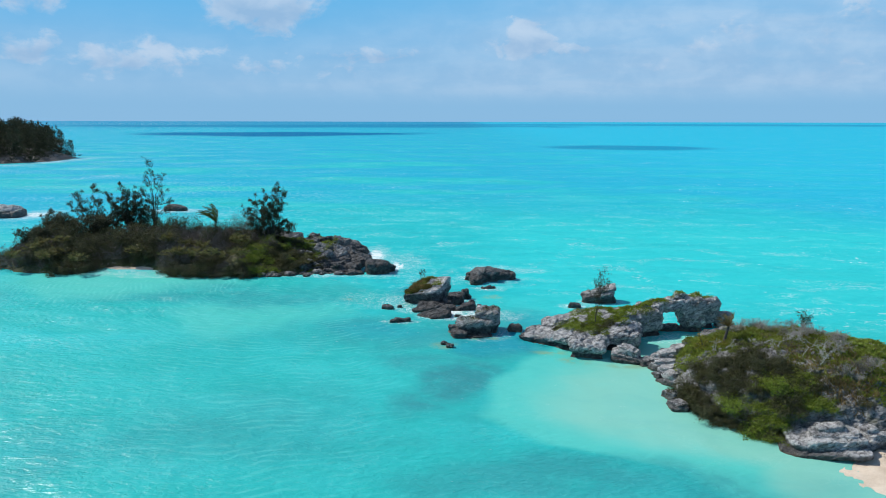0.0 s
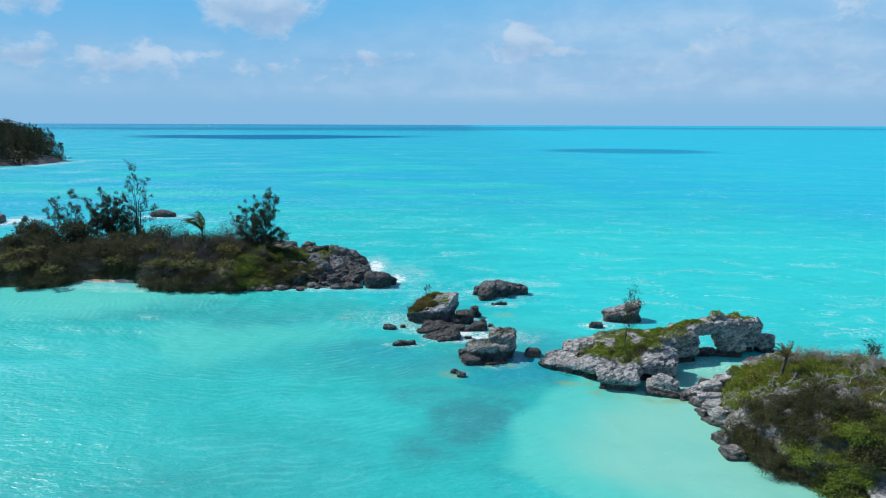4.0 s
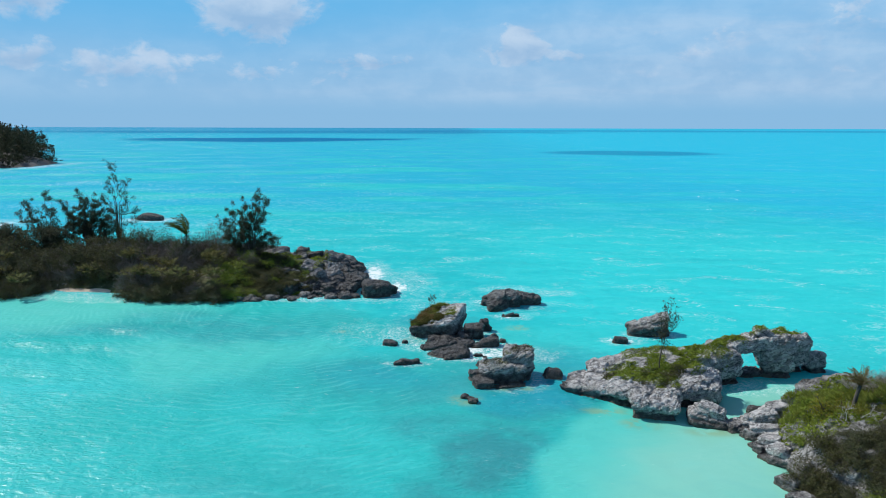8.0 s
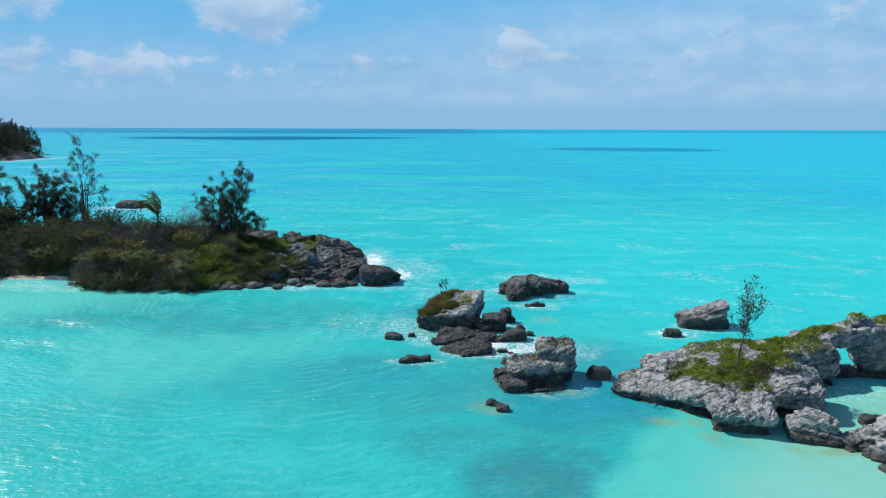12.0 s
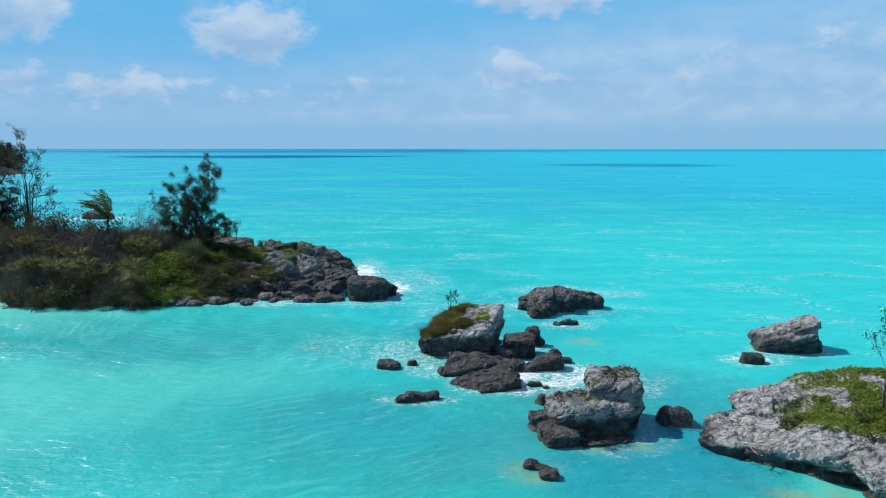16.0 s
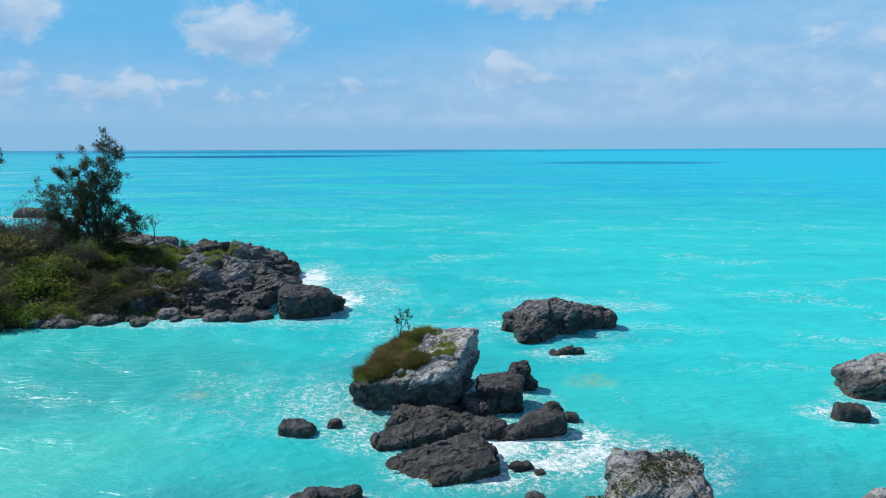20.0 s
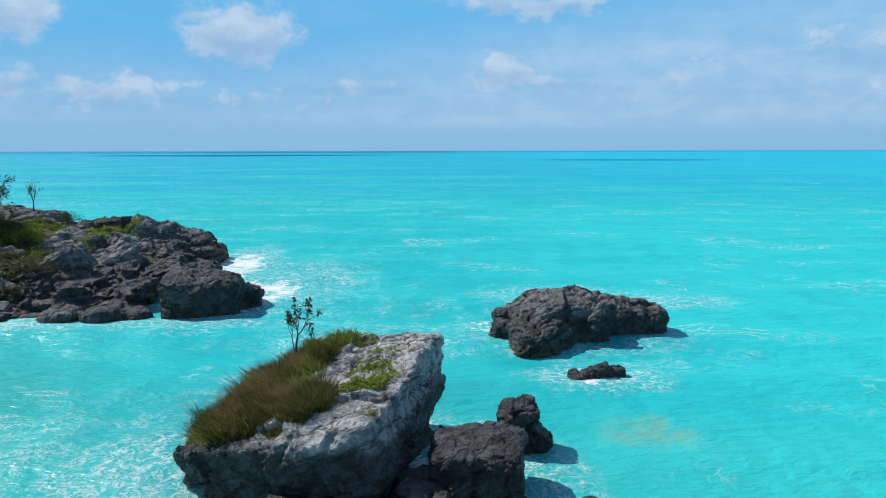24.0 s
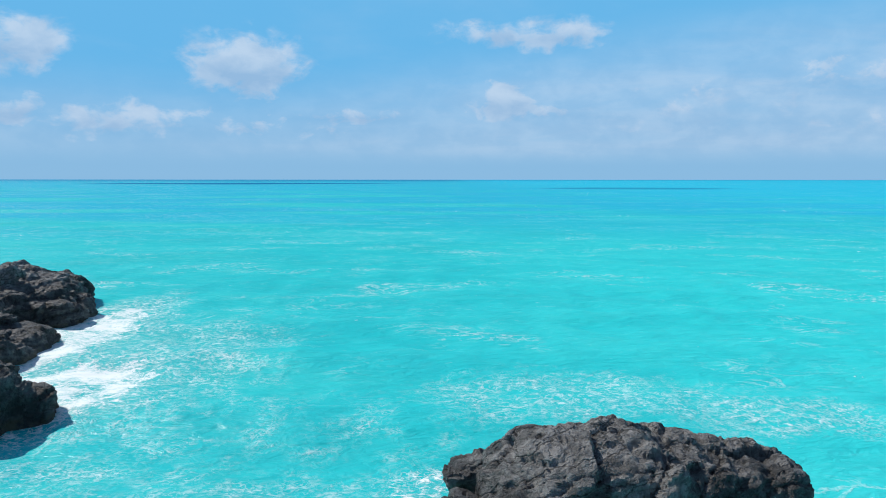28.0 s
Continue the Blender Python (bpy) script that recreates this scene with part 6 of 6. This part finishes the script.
limb_tree("dense wind-shaped evergreen tree on the island", -23.2, 26.4, on_island(-23.2, 26.4, 3.0) - 0.2,
          [(-3.9, 5.1), (-3.3, 4.3), (-2.9, 5.7), (-1.8, 6.5), (-1.0, 7.0), (-0.2, 6.2), (0.6, 6.9), (1.1, 7.9), (1.6, 8.6), (2.5, 7.2), (1.9, 5.6), (1.3, 4.4), (2.2, 3.4), (2.6, 2.7), (3.1, 2.0), (-2.6, 3.4), (-2.8, 2.2), (-1.4, 4.6),
           (-1.2, 2.8), (-0.4, 3.8), (0.6, 5.0), (0.4, 2.4), (-1.9, 1.6), (1.2, 1.8), (-3.0, 4.8), (-0.8, 5.6)],
          201, LEAF_TREE, 0.38, 1.8, 17, 80, 0.14, 0.15, 2)
limb_tree("spreading dark tree with open limbs", -52.0, 31.5, on_island(-52.0, 31.5, 2.0), [(0.6, 8.2), (1.3, 7.5), (-1.5, 7.4), (-3.0, 6.7), (-2.2, 5.6), (-4.5, 5.2), (-6.0, 3.5), (-6.4, 2.5), (0.8, 5.6), (1.7, 4.3), (-3.8, 3.5), (-1.0, 4.3)], 202, LEAF_TREE, 0.45, 1.8, 16, 60, 0.16, 0.13, 2)
limb_tree("dense dark tree with a ragged crown", -46.9, 32.5, on_island(-46.9, 32.5, 2.2), [(-1.4, 8.2), (-0.2, 7.6), (0.9, 7.7), (1.8, 6.3), (2.4, 4.4), (-1.7, 5.6), (-2.2, 3.7), (0.0, 5.6), (1.2, 4.6), (-0.8, 3.9), (2.7, 3.1), (0.4, 2.8), (-1.6, 2.4), (1.4, 2.2), (-3.2, 5.4), (3.2, 5.6), (-3.5, 3.2), (3.6, 3.8), (-2.6, 6.8), (2.4, 6.9)], 203, LEAF_TREE, 0.40, 1.6, 18, 95, 0.17, 0.13, 3)
limb_tree("tall slender tree with sparse feathery foliage", -44.6, 36.0, on_island(-44.6, 36.0, 2.0), [(-0.9, 12.3), (-0.2, 11.7), (0.6, 10.2), (2.2, 9.8), (-1.0, 9.2), (1.2, 8.2), (-1.5, 7.2), (2.7, 7.4), (1.6, 6.0), (-1.8, 5.2), (3.2, 5.6), (2.6, 4.2), (-1.2, 3.8), (1.2, 3.4)], 204, LEAF_TREE, 0.72, 1.2, 11, 36, 0.15, 0.12, 1)
limb_tree("dark ragged tree at the island's end", -56.6, 29.5, on_island(-56.6, 29.5, 1.0), [(-2.4, 4.4), (-1.2, 5.2), (0.4, 4.8), (1.6, 3.6), (-3.0, 2.8), (0.0, 3.2), (2.2, 2.2)], 208, LEAF_TREE, 0.35, 1.4, 15, 80, 0.16, 0.11, 3)
tree("tall dark shrub at the island's end", -58.0, 24.5, on_island(-58.0, 24.5, 1.0), 4.0, 205, LEAF_TREE, 3, 0.36, 0.20, 4, 3, 0.45, 0.2, 0.6, (-0.1, 0, 1), 4, 0.08, BARK, "tree", 1.3)
tree("tall dark shrub at the island's end", -56.2, 28.0, on_island(-56.2, 28.0, 1.0), 5.0, 206, LEAF_TREE, 3, 0.36, 0.20, 4, 3, 0.45, 0.2, 0.6, (-0.1, 0, 1), 3, 0.08, BARK, "tree", 1.2)
tree("thin dark tree among the scrub", -50.5, 29.0, on_island(-50.5, 29.0, 2.0), 5.0, 207, LEAF_TREE, 3, 0.36, 0.22, 4, 3, 0.45, 0.15, 0.7, (-0.05, 0, 1), 3, 0.10, BARK, "tree", 1.2)
palm("palm with long fronds blown to one side by the wind", -31.0, 25.3, on_island(-31.0, 25.3, 3.0), 2.9, 210, 11, 3.0, -0.9)
bare_shrub("wide grey twiggy shrub with few leaves", -28.4, 27.0, on_island(-28.4, 27.0, 3.0), 4.3, 211, TWIG_GREY, 2, LEAF_DRY, 1.2, 4, 5, radius=0.08)
bare_shrub("thin bare sapling on the island's edge", -21.4, 32.0, 2.9, 2.2, 212, BARK, 2, LEAF_DARK, 0.5, 3, 1)
bare_shrub("thin bare sapling on the island's edge", -18.6, 30.5, on_island(-18.6, 30.5, 1.8), 1.1, 213, BARK, 3, LEAF_DARK, 0.9, 3, 2, radius=0.03)
on_head = drop_on(headland)
blob_plants("creepers", "green mats on the rocky point", on_head, [(-18.3, 28.6, 2.0, 2.2, 4000), (-14.6, 27.4, 1.3, 1.3, 1800), (-16.5, 29.5, 2.2, 3.0, 3000), (-14.5, 24.0, 1.2, 1.8, 1000), (-17.2, 34.0, 1.8, 2.5, 1200), (-15.8, 21.5, 1.6, 1.6, 1600), (-17.0, 25.5, 2.2, 2.5, 5000), (-18.5, 27.5, 2.4, 3.0, 6000), (-15.6, 28.6, 2.0, 2.0, 3500)], LEAF_GREEN, 22, 0.13, 0.20, -0.25)
blob_plants("creepers", "olive and green ground cover on the island", on_island, [(-18.5, 20.5, 3.2, 4.0, 7000), (-20.5, 25.0, 3.0, 3.5, 6000), (-16.0, 18.2, 2.0, 1.6, 2500), (-21.5, 18.6, 3.2, 2.2, 7000), (-23.5, 22.0, 3.0, 3.0, 5000)], LEAF_OLIVE, 23, 0.16, 0.35, -0.4)
blob_plants("creepers", "bright green patches on the island's slope", on_island, [(-23.5, 23.0, 1.8, 1.6, 2600), (-20.0, 23.6, 2.0, 1.4, 2600), (-19.0, 19.6, 1.4, 1.0, 1200), (-21.6, 26.6, 2.0, 1.4, 2600)], LEAF_GREEN, 24, 0.16, 0.4, -0.25)

# ---------------------------------------------------------------- the wooded headland far off
def far_land():
    gx, gy = np.meshgrid(np.arange(-396, -180, 4.0), np.arange(190, 545, 4.0))
    h = np.full(gx.shape, -2.0)
    for cx, cy, rx, ry, top in ((-270, 262, 82, 52, 9), (-315, 345, 62, 75, 9), (-366, 435, 66, 75, 7), (-376, 495, 28, 26, 3)):
        h = np.maximum(h, (top + 2) * np.sqrt(np.clip(1 - ellipse(gx, gy, cx, cy, rx, ry), 0, 1)) * 1.3 - 2)
    h += 0.8 * np.sin(gx * 0.21 + gy * 0.05) * np.sin(gy * 0.17)
    gi = np.arange(gx.size).reshape(gx.shape)
    me = mesh_of("headland", np.stack([gx, gy, h], -1).reshape(-1, 3), np.stack([gi[:-1, :-1], gi[:-1, 1:], gi[1:, 1:], gi[1:, :-1]], -1).reshape(-1, 4), rock_material("far_shore_rock", 2.5, (0.07, 0.068, 0.06)), True)
    land = tagged(new("headland", me), "far dark rocky headland under trees", "headland", kind="structure")
    rng = np.random.default_rng(31)
    ok = np.argwhere((h > 0.9) & (gx > -370 - 0.1 * (gy - 300)))
    pts = []
    for _ in range(1000):
        i, j = ok[rng.integers(len(ok))]
        x, y, z = gx[i, j] + rng.uniform(-2, 2), gy[i, j] + rng.uniform(-2, 2), h[i, j]
        high, wide = rng.uniform(7, 15), rng.uniform(2.0, 4.0)
        n = 90
        t = rng.uniform(0, 1, n) ** 0.8
        r = wide * (1.05 - t * 0.85) * rng.uniform(0.3, 1, n)
        a = rng.uniform(0, 6.28, n)
        pts.append(np.stack([x + r * np.cos(a), y + r * np.sin(a), z - 0.5 + t * high], 1))
    low = np.argwhere(h > 0.25)
    for _ in range(700):
        i, j = low[rng.integers(len(low))]
        n = 60
        r, a = rng.uniform(0, 3.5, n), rng.uniform(0, 6.28, n)
        pts.append(np.stack([gx[i, j] + r * np.cos(a), gy[i, j] + r * np.sin(a), h[i, j] - 0.3 + rng.uniform(0, 3.6, n) * (1 - r / 4.5)], 1))
    pts = np.concatenate(pts)
    v, q = leaves(pts, rng.uniform(0.7, 1.6, len(pts)), rng, 0.45, -0.4)
    tagged(new("far_woods", mesh_of("far_woods", v, q, LEAF_FAR)), "dark evergreen woods on the far headland", "woods", kind="stuff")


far_land()
